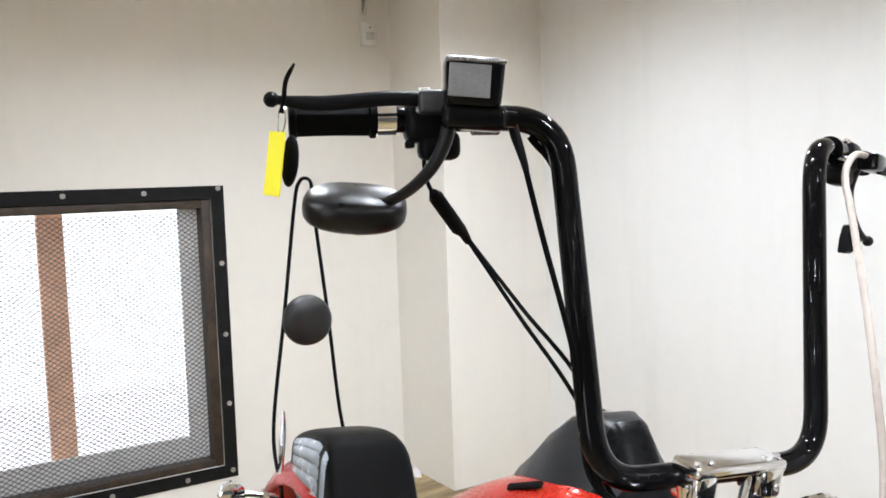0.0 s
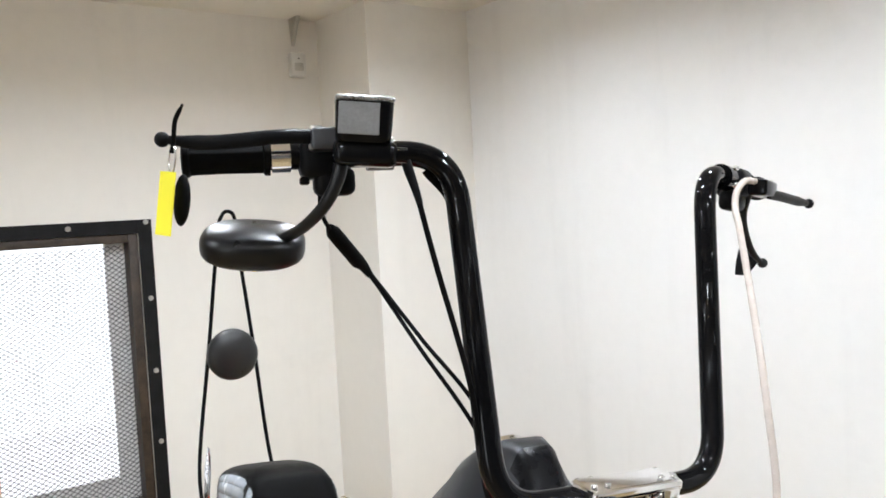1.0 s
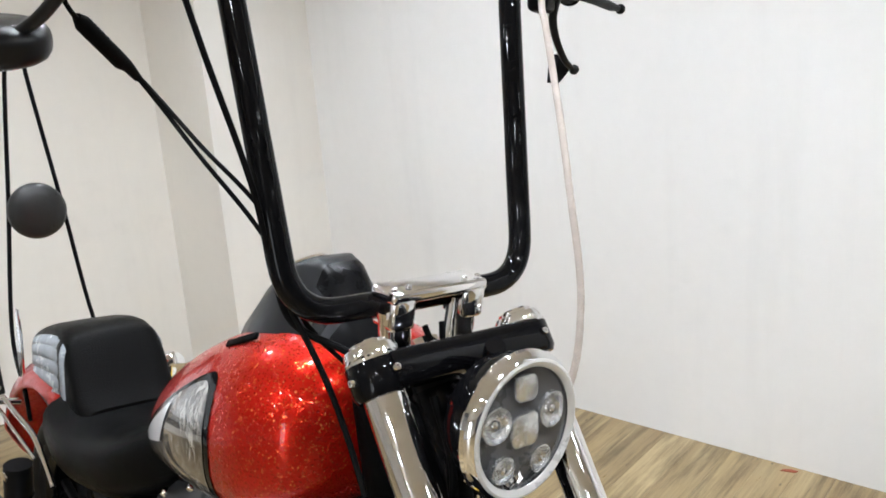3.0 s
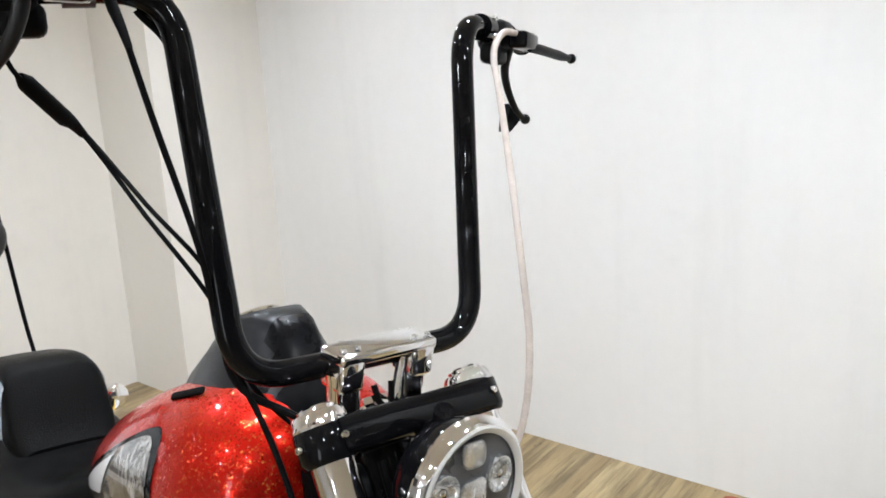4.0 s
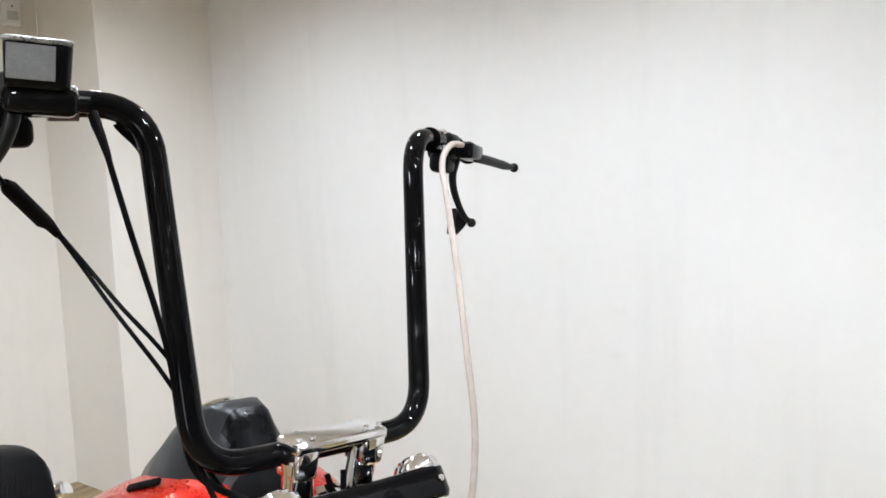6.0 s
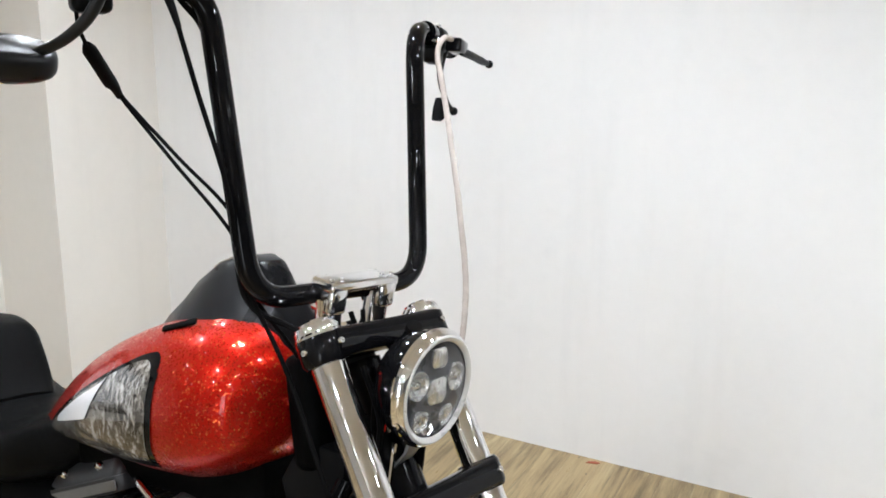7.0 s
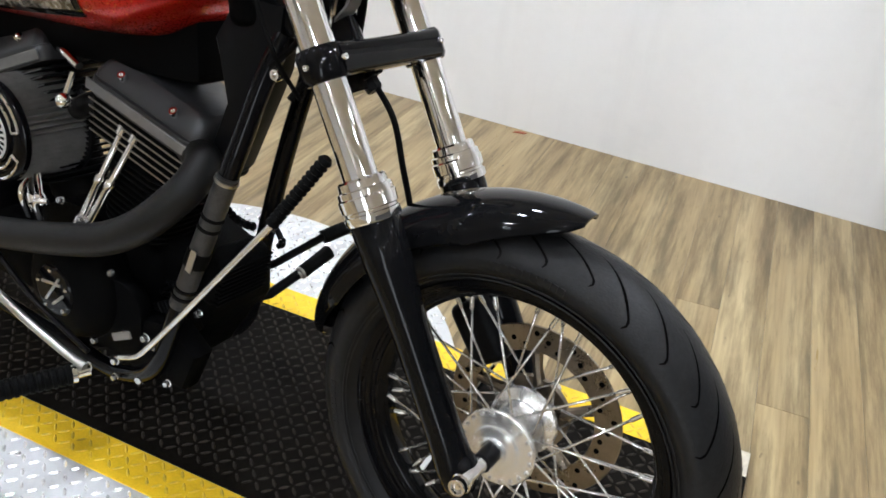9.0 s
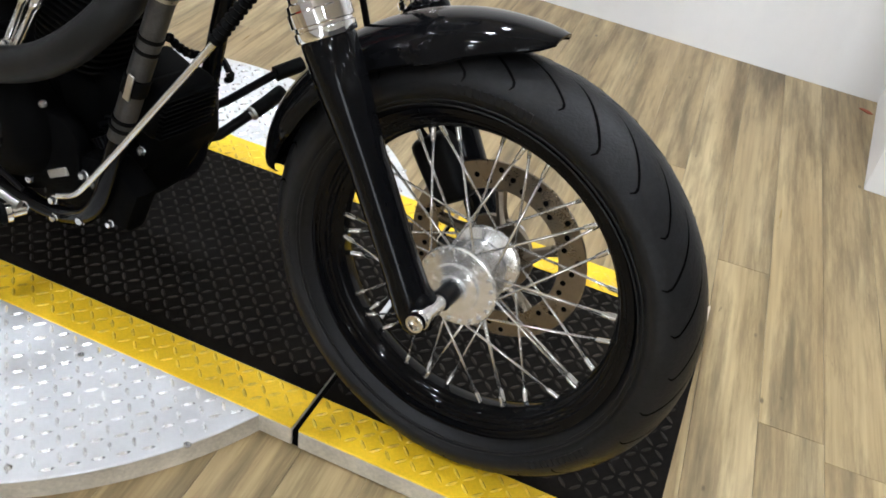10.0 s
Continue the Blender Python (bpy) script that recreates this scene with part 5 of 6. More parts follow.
for tilt in (13.0, -23.0):
    m = cyl_m(tilt)
    cyl = empty("cylinder")
    cyl.parent = engine
    bm = M()
    tube(bm, [m @ Vector((0, 0, 0.11)), m @ Vector((0, 0, 0.36))], 0.056, 28)
    part("barrel", bm, FIN, cyl)
    for k in range(11):
        bm = M()
        prism(bm, rounded(0.15 + 0.002 * k, 0.165, 0.045), 0.0045, m @ at(0, 0, 0.145 + k * 0.0125), 0.0012, 0, 1)
        part("cooling_fin", bm, FIN, cyl)
    for k in range(5):
        bm = M()
        prism(bm, rounded(0.235 + 0.006 * k, 0.178, 0.03), 0.0055, m @ at(0.0, 0, 0.290 + k * 0.0135), 0.0012, 0, 1)
        part("head_fin", bm, FIN, cyl)
        bm = M()
        box(bm, (0.215 + 0.006 * k, 0.0016, 0.0026), m @ at(0.0, -0.0894, 0.2928 + k * 0.0135))
        part("fin_edge", bm, FIN_EDGE, cyl, "machined bright fin edge")
    # rocker box: lower collar, cover, chamfered lip, bolts
    bm = M()
    prism(bm, rounded(0.262, 0.184, 0.03), 0.030, m @ at(0, 0, 0.358), 0.004)
    part("rocker_base", bm, COVER, cyl)
    bm = M()
    box(bm, (0.255, 0.003, 0.019), m @ at(0, -0.0925, 0.372), 0.001, 1)
    part("rocker_lip", bm, LIP, cyl, "bright flat lip of the rocker box")
    bm = M()
    rings = []
    for z, w, d in ((0.388, 0.254, 0.170), (0.396, 0.254, 0.166), (0.420, 0.236, 0.128), (0.426, 0.226, 0.116)):
        rings.append([m @ Vector((x, y, z)) for x, y in rounded(w, d, 0.02)])
    loft(bm, rings)
    part("rocker_cover", bm, COVER, cyl, "black wedge-topped rocker cover")
    for x in (-0.062, 0.062):
        bm = M()
        bolt(bm, m @ Vector((x, -0.074, 0.408)), m.to_3x3() @ Vector((0, -0.65, 0.75)), 0.0085, 0.011)
        part("cover_bolt", bm, CHROME, cyl, "chrome cover bolt")
    sgn = 1 if tilt > 0 else -1
    # push rod tubes
    for dx in (-0.016, 0.016):
        a, b = m @ Vector((dx - 0.02 * sgn, -0.080, 0.335)), CR + Vector((0.062 * sgn + dx * 0.6, -0.125, 0.135))
        bm = M()
        d = (b - a)
        tube(bm, [a, a.lerp(b, 0.08), a.lerp(b, 0.10), a.lerp(b, 0.48), a.lerp(b, 0.5), a.lerp(b, 0.56), a.lerp(b, 0.58), a.lerp(b, 0.9), a.lerp(b, 0.92), b], [0.0105, 0.0105, 0.0065, 0.0065, 0.0100, 0.0100, 0.008, 0.008, 0.0115, 0.0115], 14)
        part("push_rod_tube", bm, CHROME, cyl, "chrome push rod tube")

bm = M()
box(bm, (0.36, 0.20, 0.20), Matrix.Translation(CR + Vector((0.0, 0.02, 0.02))), 0.05, 4)
tube(bm, [CR + Vector((0, -0.09, 0)), CR + Vector((0, 0.12, 0))], 0.145, 48)
crank = part("crankcase", bm, BLACK_WRINKLE, engine, "black wrinkle-coated crankcase")
bm = M()
box(bm, (0.32, 0.24, 0.16), at(-1.16, 0.02, 0.27), 0.03, 3)
part("gearbox", bm, BLACK_WRINKLE, engine)
# black block added so that no floor shows through below the seat
bm = M()
box(bm, (0.30, 0.20, 0.30), at(-1.25, 0.0, 0.47), 0.03, 3)
part("seat_filler", bm, BLACK_WRINKLE, engine, "black filler block added below the seat")
# cam cover with round badge
CAM = Vector((-0.835, -0.125, 0.300))
cm = side_m(*CAM)
bm = M()
lathe(bm, [(0, 0.045), (0.055, 0.045), (0.075, 0.040), (0.098, 0.022), (0.108, 0.0), (0.108, -0.03)], cm, 48)
prism(bm, rounded(0.30, 0.15, 0.05), 0.03, cm @ at(0.02, -0.03, -0.03), 0.008)
cam_cover = part("cam_cover", bm, BLACK_WRINKLE, engine, "black cam cover")
bm = M()
lathe(bm, [(0, 0.049), (0.046, 0.049), (0.049, 0.046), (0.049, 0.042)], cm, 40)
part("timer_cover", bm, BLACK_GLOSS, cam_cover)
bm = M()
for a, b in (((-0.028, 0.012), (0.022, 0.018)), ((-0.02, -0.022), (0.018, 0.03)), ((0.0, -0.025), (0.028, 0.0))):
    tube(bm, [cm @ Vector((*a, 0.0495)), cm @ Vector((*b, 0.0495))], 0.003, 6)
part("cover_emblem", bm, BRUSHED, cam_cover, "plain crossed metal bars as an emblem")
for k in range(5):
    a = 2 * math.pi * k / 5 + 0.4
    bm = M()
    bolt(bm, cm @ Vector((0.040 * math.cos(a), 0.040 * math.sin(a), 0.049)), (0, -1, 0), 0.004, 0.004)
    part("cover_screw", bm, CHROME, cam_cover)
for dx, dy in ((0.10, 0.06), (0.13, -0.05), (0.05, -0.10), (-0.06, -0.10), (0.0, 0.105)):
    bm = M()
    bolt(bm, cm @ Vector((dx, dy, 0.002)), (0, -1, 0), 0.0068, 0.008)
    part("case_bolt", bm, STEEL, cam_cover)
# oil lines, filter, small fittings low on the engine
bm = M()
m = at(-0.552, -0.026, 0.402) @ pose(0, 0, 0, 0, 12, 0)
box(bm, (0.05, 0.125, 0.095), m, 0.016, 3)
reg = part("regulator", bm, BLACK_WRINKLE, engine, "finned black regulator")
for k in range(9):
    bm = M()
    box(bm, (0.014, 0.115, 0.004), m @ at(0.027, 0, -0.036 + k * 0.009), 0.0012, 1)
    part("regulator_fin", bm, BLACK_WRINKLE, reg)
for p, d, r in (((-0.705, -0.145, 0.20), (0, -1, 0.1), 0.009), ((-0.66, -0.13, 0.175), (0.2, -1, 0), 0.011), ((-0.60, -0.12, 0.19), (0, -1, 0), 0.008), ((-0.76, -0.16, 0.17), (0, -1, 0), 0.010), ((-0.72, -0.135, 0.155), (0, -1, -0.2), 0.008),
                ((-0.62, -0.13, 0.262), (0, -1, 0), 0.010), ((-0.645, -0.13, 0.268), (0, -1, 0), 0.010), ((-0.86, -0.13, 0.455), (0, -1, 0.3), 0.008), ((-0.80, -0.135, 0.44), (0, -1, 0.2), 0.009), ((-0.92, -0.15, 0.425), (0, -1, 0), 0.008)):
    bm = M()
    bolt(bm, Vector(p), d, r * 0.72, 0.010, True)
    part("engine_bolt", bm, STEEL, engine)
for pts in ([(-0.865, -0.17, 0.43), (-0.86, -0.18, 0.465), (-0.842, -0.17, 0.47)], [(-0.905, -0.165, 0.42), (-0.90, -0.18, 0.47), (-0.91, -0.16, 0.485)]):
    bm = M()
    tube(bm, spline(pts, 5), [0.0055] * 11, 10)
    part("fitting", bm, CHROME, engine, "short chrome fitting")
# lower front mounting bracket and casting
bm = M()
prism(bm, [(-0.09, -0.06), (0.06, -0.05), (0.09, 0.03), (0.03, 0.07), (-0.08, 0.05)], 0.05, side_m(-0.63, -0.07, 0.235), 0.012)
part("front_mount", bm, BLACK_WRINKLE, engine)
bm = M()
prism(bm, [(-0.76, 0.115), (-0.705, 0.122), (-0.660, 0.165), (-0.615, 0.235), (-0.578, 0.300), (-0.582, 0.380), (-0.70, 0.42), (-0.78, 0.36)], 0.16, side_m(0, 0.115, 0), 0.014)
casting = part("front_casting", bm, BLACK_WRINKLE, engine, "black casting at the front of the engine")
for k in range(6):
    bm = M()
    box(bm, (0.12 - 0.008 * k, 0.008, 0.007), at(-0.700 + 0.010 * k, -0.048, 0.20 + 0.028 * k) @ pose(0, 0, 0, 0, -14, 0), 0.002, 1)
    part("casting_rib", bm, BLACK_SATIN, casting)
for x, z in ((-0.64, 0.225), (-0.605, 0.30), (-0.63, 0.375), (-0.70, 0.140), (-0.675, 0.165)):
    bm = M()
    bolt(bm, Vector((x, -0.046, z)), (0, -1, 0), 0.007, 0.012, True)
    part("casting_bolt", bm, STEEL, casting)
# loose clutter in front: finned block, chain end, hooked clip, pinch bolts
bm = M()
m = at(-0.640, -0.060, 0.285) @ pose(0, 0, 0, 0, -32, 0)
box(bm, (0.075, 0.030, 0.070), m, 0.006, 2)
fins = part("finned_block", bm, BLACK_WRINKLE, engine, "small black finned block")
for k in range(7):
    bm = M()
    box(bm, (0.0035, 0.014, 0.074), m @ at(-0.033 + k * 0.011, -0.019, 0), 0.0008, 1)
    part("block_fin", bm, BLACK_SATIN, fins)
for k in range(6):
    bm = M()
    p = Vector((-0.612, 0.02, 0.480)).lerp(Vector((-0.553, 0.02, 0.470)), k / 5) + Vector((0, 0, -0.006 * math.sin(math.pi * k / 5)))
    lathe(bm, [(0.003, -0.004), (0.0075, -0.004), (0.0085, 0.0), (0.0075, 0.004), (0.003, 0.004)], Matrix.Translation(p) @ frame_to((0.15 if k % 2 else 1, 1 if k % 2 else 0.15, 0.1)), 10)
    part("chain_link", bm, BLACK_GLOSS, engine, "black roller chain link" if k == 0 else "")
bm = M()
tube(bm, spline([(-0.600, 0.09, 0.452), (-0.575, 0.10, 0.440), (-0.560, 0.10, 0.428), (-0.550, 0.10, 0.412), (-0.560, 0.10, 0.404)], 6), 0.006, 10)
clip = part("hooked_clip", bm, BLACK_GLOSS, engine, "black hooked clip with a bright end")
bm = M()
tube(bm, [(-0.553, 0.097, 0.417), (-0.541, 0.092, 0.424)], 0.005, 10)
part("clip_end", bm, CHROME, clip)
for p, d, r in (((-0.665, -0.062, 0.335), (0, -1, 0), 0.006), ((-0.615, -0.062, 0.345), (0, -1, 0), 0.005), ((-0.655, -0.062, 0.235), (0, -1, 0), 0.005)):
    bm = M()
    bolt(bm, Vector(p), d, r, 0.02, True)
    part("engine_bolt", bm, BLACK_GLOSS, engine)
bm = M()
box(bm, (0.05, 0.004, 0.014), side_m(-0.685, -0.15, 0.262) @ pose(0, 0, 0, 0, 0, 28) @ pose(0, 0, 0, 90, 0, 0), 0.001, 1)
part("maker_plate", bm, BRUSHED, engine, "plain small metal plate")

# --- air cleaner ---
PLEAT = surface("grey_filter_gauze", (0.19, 0.185, 0.175), 0.5, vary=0.3, scale=30, spec=0.4)
BADGE_WHITE = surface("silver_white_ring", (0.72, 0.72, 0.71), 0.35, metal=0.2, vary=0.06, scale=40)
air = empty("air_cleaner")
air.parent = bike
AC = Vector((-1.010, -0.062, 0.545))
am = side_m(*AC) @ Matrix.Diagonal((1.10, 1.10, 1.0, 1))
bm = M()
lathe(bm, [(0, -0.042), (0.090, -0.042), (0.094, -0.039), (0.094, -0.032), (0.086, -0.028)], am, 56)
part("back_plate", bm, BLACK_SATIN, air)
bm = M()
n = 58
rings = []
for z, g in ((-0.030, 1.05), (0.010, 1.035), (0.084, 1.0)):
    rings.append([am @ Vector(((0.085 if k % 2 else 0.0715) * g * math.cos(2 * math.pi * k / (2 * n)), (0.085 if k % 2 else 0.0715) * g * math.sin(2 * math.pi * k / (2 * n)), z)) for k in range(2 * n)])
loft(bm, rings)
part("pleated_filter", bm, PLEAT, air, "black pleated filter element", smooth=False)
bm = M()
lathe(bm, [(0.084, 0.080), (0.0855, 0.084), (0.0855, 0.092), (0.080, 0.098), (0.070, 0.100), (0.068, 0.094), (0.052, 0.094), (0.050, 0.099), (0.047, 0.100), (0.028, 0.100), (0.026, 0.097), (0, 0.097)], am, 64)
plate = part("front_cover", bm, BLACK_GLOSS, air, "gloss black round filter cover")
for k in range(3):
    a = 2 * math.pi * k / 3 + 0.95
    bm = M()
    run = []
    for rr, sgn in ((0.0775, 1), (0.061, -1)):
        for j in range(13):
            t = (j / 12 - 0.5) * 1.45 * sgn
            run.append(am @ Vector((rr * math.cos(a + t), rr * math.sin(a + t), 0.0985)))
    tube(bm, run + [run[0]], 0.0032, 8, False)
    part("cover_slot", bm, CHROME, plate, "chrome-edged slot in the cover")
bm = M()
lathe(bm, [(0.0305, 0.1005), (0.0305, 0.1022), (0.0465, 0.1022), (0.0465, 0.1005)], am, 56)
ring = part("badge_ring", bm, BADGE_WHITE, plate, "silver badge ring with unreadable lettering")
for k in range(26):
    a = 2 * math.pi * k / 26
    bm = M()
    box(bm, (0.0085, 0.0045, 0.0008), am @ Matrix.Rotation(a, 4, "Z") @ at(0.0385, 0, 0.1026))
    part("lettering_bar", bm, DARK_FILL, ring)
bm = M()
bolt(bm, am @ Vector((0, 0, 0.097)), (0, -1, 0), 0.010, 0.006)
part("cover_centre_bolt", bm, STEEL, plate)
bm = M()
tube(bm, spline([(-0.90, -0.06, 0.60), (-0.86, -0.07, 0.62), (-0.83, -0.05, 0.63)], 5), 0.02, 14)
part("intake_runner", bm, BLACK_SATIN, air)
bm = M()
bmesh.ops.create_uvsphere(bm, u_segments=18, v_segments=12, radius=0.0135, matrix=at(-0.847, -0.128, 0.639))
tube(bm, [(-0.847, -0.128, 0.639), (-0.858, -0.10, 0.68)], 0.005, 8)
part("choke_knob", bm, CHROME, air, "polished round knob")
bm = M()
tube(bm, bent([(-0.93, -0.07, 0.70), (-0.90, -0.085, 0.705), (-0.855, -0.09, 0.69)], 0.02), 0.0075, 10)
part("vent_pipe", bm, CHROME, air)

# --- exhaust ---
exhaust = empty("exhaust_system")
exhaust.parent = bike
EX1 = bent([cyl_m(13) @ Vector((0.05, -0.03, 0.33)), (-0.560, -0.085, 0.615), (-0.545, -0.130, 0.585), (-0.600, -0.168, 0.512), (-0.691, -0.172, 0.452), (-0.823, -0.178, 0.408), (-0.987, -0.185, 0.366), (-1.30, -0.20, 0.30), (-2.0, -0.21, 0.29)], 0.09, 9)
bm = M()
tube(bm, EX1, 0.0285, 24)
part("front_pipe", bm, EXHAUST, exhaust, "matt black front exhaust pipe")
EX2 = bent([cyl_m(-23) @ Vector((-0.06, -0.03, 0.31)), (-1.13, -0.09, 0.56), (-1.16, -0.12, 0.48), (-1.20, -0.13, 0.40), (-1.36, -0.17, 0.38), (-2.0, -0.20, 0.385)], 0.10, 8)
bm = M()
tube(bm, EX2, 0.028, 24)
part("rear_pipe", bm, EXHAUST, exhaust, "matt black rear exhaust pipe")

# --- foot controls ---
def peg(name, a, b, collar_end):
    e = empty(name)
    e.parent = bike
    a, b = Vector(a), Vector(b)
    d = b - a
    bm = M()
    prof = []
    L = d.length
    k = 0
    while k * 0.012 < L - 0.01:
        prof += [(0.0165, k * 0.012), (0.0185, k * 0.012 + 0.002), (0.0185, k * 0.012 + 0.008), (0.0165, k * 0.012 + 0.010)]
        k += 1
    if not collar_end:
        prof = [(0.0125, 0.0), (0.0138, 0.002), (0.0140, L * 0.4), (0.0150, L - 0.012), (0.0155, L - 0.004), (0.0145, L)]
    lathe(bm, [(0, 0)] + prof + [(0.0140, L), (0, L)], Matrix.Translation(a) @ frame_to(d), 18)
    part("rubber_sleeve", bm, RUBBER, e)
    bm = M()
    lathe(bm, [(0, -0.030), (0.009, -0.030), (0.010, -0.010), (0.0165, -0.008), (0.0165, 0.0), (0, 0.0)] if collar_end else [(0, -0.010), (0.008, -0.010), (0.0085, -0.006), (0.0125, -0.005), (0.0140, -0.003), (0.0140, 0.0), (0, 0.0)], Matrix.Translation(a) @ frame_to(d), 18)
    part("peg_collar", bm, CHROME if collar_end else BRUSHED, e, "bright metal peg collar")
    return e


peg("foot_peg", (-0.735, -0.215, 0.190), (-0.80, -0.345, 0.180), True)
peg("foot_peg", (-0.5794, 0.200, 0.306), (-0.5700, 0.272, 0.333), False)
bm = M()
tube(bm, [(-0.66, 0.10, 0.242), (-0.607, 0.14, 0.268), (-0.582, 0.196, 0.304)], 0.010, 12)
part("peg_arm", bm, BLACK_SATIN, bike)
bm = M()
tube(bm, [(-0.70, 0.13, 0.262), (-0.6197, 0.17, 0.323), (-0.539, 0.22, 0.399)], 0.008, 12)
lever = part("shift_lever", bm, BLACK_SATIN, bike, "black shift lever with rubber toe peg")
bm = M()
tube(bm, [(-0.545, 0.213, 0.393), (-0.522, 0.262, 0.409)], 0.014, 14)
part("toe_rubber", bm, RUBBER, lever)
bm = M()
tube(bm, bent([(-0.72, -0.20, 0.205), (-0.76, -0.205, 0.215), (-0.86, -0.22, 0.255), (-0.98, -0.225, 0.30), (-1.08, -0.225, 0.32)], 0.05), 0.0075, 12)
part("brake_pedal_rod", bm, BRUSHED, bike, "dull metal brake pedal rod")
bm = M()
tube(bm, bent([(-0.73, -0.185, 0.225), (-0.86, -0.20, 0.285), (-1.0, -0.2, 0.37)], 0.05), 0.005, 10)
part("brake_linkage", bm, BLACK_SATIN, bike)

# chrome hydraulic line with rubber bellows ahead of the engine
bm = M()
tube(bm, bent([(-0.358, -0.155, 0.594), (-0.561, -0.156, 0.335), (-0.64, -0.155, 0.240), (-0.69, -0.15, 0.216)], 0.05), 0.0052, 14)
line = part("hydraulic_line", bm, STEEL, bike, "bright metal line running down beside the frame")
bm = M()
a, b = Vector((-0.360, -0.155, 0.5925)), Vector((-0.284, -0.14, 0.712))
prof, L = [(0, 0)], (b - a).length
for k in range(14):
    h = L * k / 14
    prof += [(0.0062, h), (0.0106, h + L / 42), (0.0106, h + L / 30)]
lathe(bm, prof + [(0.007, L), (0, L)], Matrix.Translation(a) @ frame_to(b - a), 16)
part("rubber_bellows", bm, RUBBER, line, "ribbed black rubber bellows")

# oil-cooler tubes on the down tube: a sleeve with two clamps
sl = empty("tube_sleeve")
sl.parent = bike
a, b = Vector((-0.486, -0.1125, 0.616)), Vector((-0.568, -0.128, 0.365))
bm = M()
tube(bm, [a, b], 0.0178, 18)
part("sleeve", bm, SCUFFED, sl, "scuffed grey sleeve on the down tube")
for u, r in ((0.02, 0.0198), (0.28, 0.0196), (0.36, 0.0196), (0.55, 0.0202), (0.84, 0.0206), (0.90, 0.0206)):
    bm = M()
    tube(bm, [a.lerp(b, u), a.lerp(b, u + (0.11 if u == 0.55 else 0.02))], r, 18)
    part("band", bm, BRUSHED if u < 0.1 else RUBBER, sl)
bm = M()
box(bm, (0.012, 0.003, 0.045), Matrix.Translation(a.lerp(b, 0.60) + Vector((0.006, -0.0205, 0))) @ pose(0, 0, 0, 0, 18, 0), 0.001, 1)
part("sticker", bm, BRUSHED, sl, "small pale sticker with unreadable print")

# brake caliper
bm = M()
box(bm, (0.07, 0.05, 0.11), Matrix.Translation(HUB + Vector((-0.115, 0.085, 0.095))) @ pose(0, 0, 0, 0, -38, 0), 0.016, 3)
part("brake_caliper", bm, BLACK_SATIN, bike, "black brake caliper")

# ---- turntable ----
STRIP = Matrix.Translation((0, 0.255, 0)) @ pose(0, 0, 0, 0, 0, 3.4)     # x along the loading strip
DISC_C = STRIP @ Vector((-0.95, -0.035, 0))
DISC_R = 0.735
PLATE_SILVER = surface("silver_chequer_plate", (0.66, 0.66, 0.665), 0.5, metal=0.5, vary=0.12, scale=9)
PLATE_BLACK = surface("worn_black_chequer_plate", (0.0055, 0.0044, 0.0034), 0.55, metal=0.0, vary=0.9, scale=8, spec=0.04)
PLATE_YELLOW = surface("yellow_painted_plate", (0.84, 0.54, 0.015), 0.42, vary=0.2, scale=14)
LUG_SILVER = surface("bright_silver_lug", (0.86, 0.86, 0.86), 0.26, metal=0.9, vary=0.1, scale=12)
LUG_BLACK = surface("worn_black_lug", (0.020, 0.016, 0.012), 0.5, metal=0.0, spec=0.12, vary=0.95, scale=9)
LUG_YELLOW = surface("worn_yellow_lug", (0.66, 0.42, 0.03), 0.42, vary=0.55, scale=9)
# beige puts the reflected floor into the colour of the metal edges
RIM_PALE = surface("floor_reflection_edge", (0.62, 0.57, 0.47), 0.5, metal=0.15, vary=0.35, scale=10)
turn = empty("turntable")
tagged(turn, "round silver chequer plate turntable with a black and yellow loading strip", "turntable")
bm = M()
lathe(bm, [(0, 0.0), (DISC_R - 0.0015, 0.0), (DISC_R - 0.0015, 0.040), (0, 0.040)], Matrix.Translation(DISC_C), 120)
part("disc_rim", bm, RIM_PALE, turn, "edge of the turntable disc, floor reflection put in as pale beige")
bm = M()
lathe(bm, [(0, 0.0402), (DISC_R, 0.0402), (DISC_R, 0.0422), (DISC_R - 0.0015, 0.0435), (0, 0.0435)], Matrix.Translation(DISC_C), 120)
part("disc_plate", bm, PLATE_SILVER, turn, "silver chequer plate disc")
HB, HO, STRIP_Z = 0.27, 0.353, 0.0447


def strip_box(name, x0, x1, y0, y1, z0, z1, material, label=""):
    bm = M()
    box(bm, (x1 - x0, y1 - y0, z1 - z0), STRIP @ at((x0 + x1) / 2, (y0 + y1) / 2, (z0 + z1) / 2), 0.0012, 1)
    return part(name, bm, material, turn, label, smooth=False)


for x0, x1 in ((-1.72, -0.226), (-0.214, 0.365)):
    strip_box("strip_base", x0 + 0.0005, x1 - 0.0005, -HO + 0.0005, HO - 0.0005, 0.0005, STRIP_Z - 0.0036, RIM_PALE, "metal edge of the strip, floor reflection put in as pale beige")
    strip_box("black_strip", x0, x1, -HB, HB, STRIP_Z - 0.0034, STRIP_Z, PLATE_BLACK, "black chequer plate loading strip")
    for y0, y1 in ((-HO, -HB - 0.0006), (HB + 0.0006, HO)):
        strip_box("yellow_edge", x0, x1 - (0.025 if y0 > 0 and x1 > 0 else 0), y0, y1, STRIP_Z - 0.0034, STRIP_Z + 0.0004, PLATE_YELLOW, "yellow painted edge")
strip_box("joint_gap", -0.2255, -0.2145, -HO + 0.002, HO - 0.002, 0.001, STRIP_Z - 0.008, DARK_FILL, "dark gap between the plates")

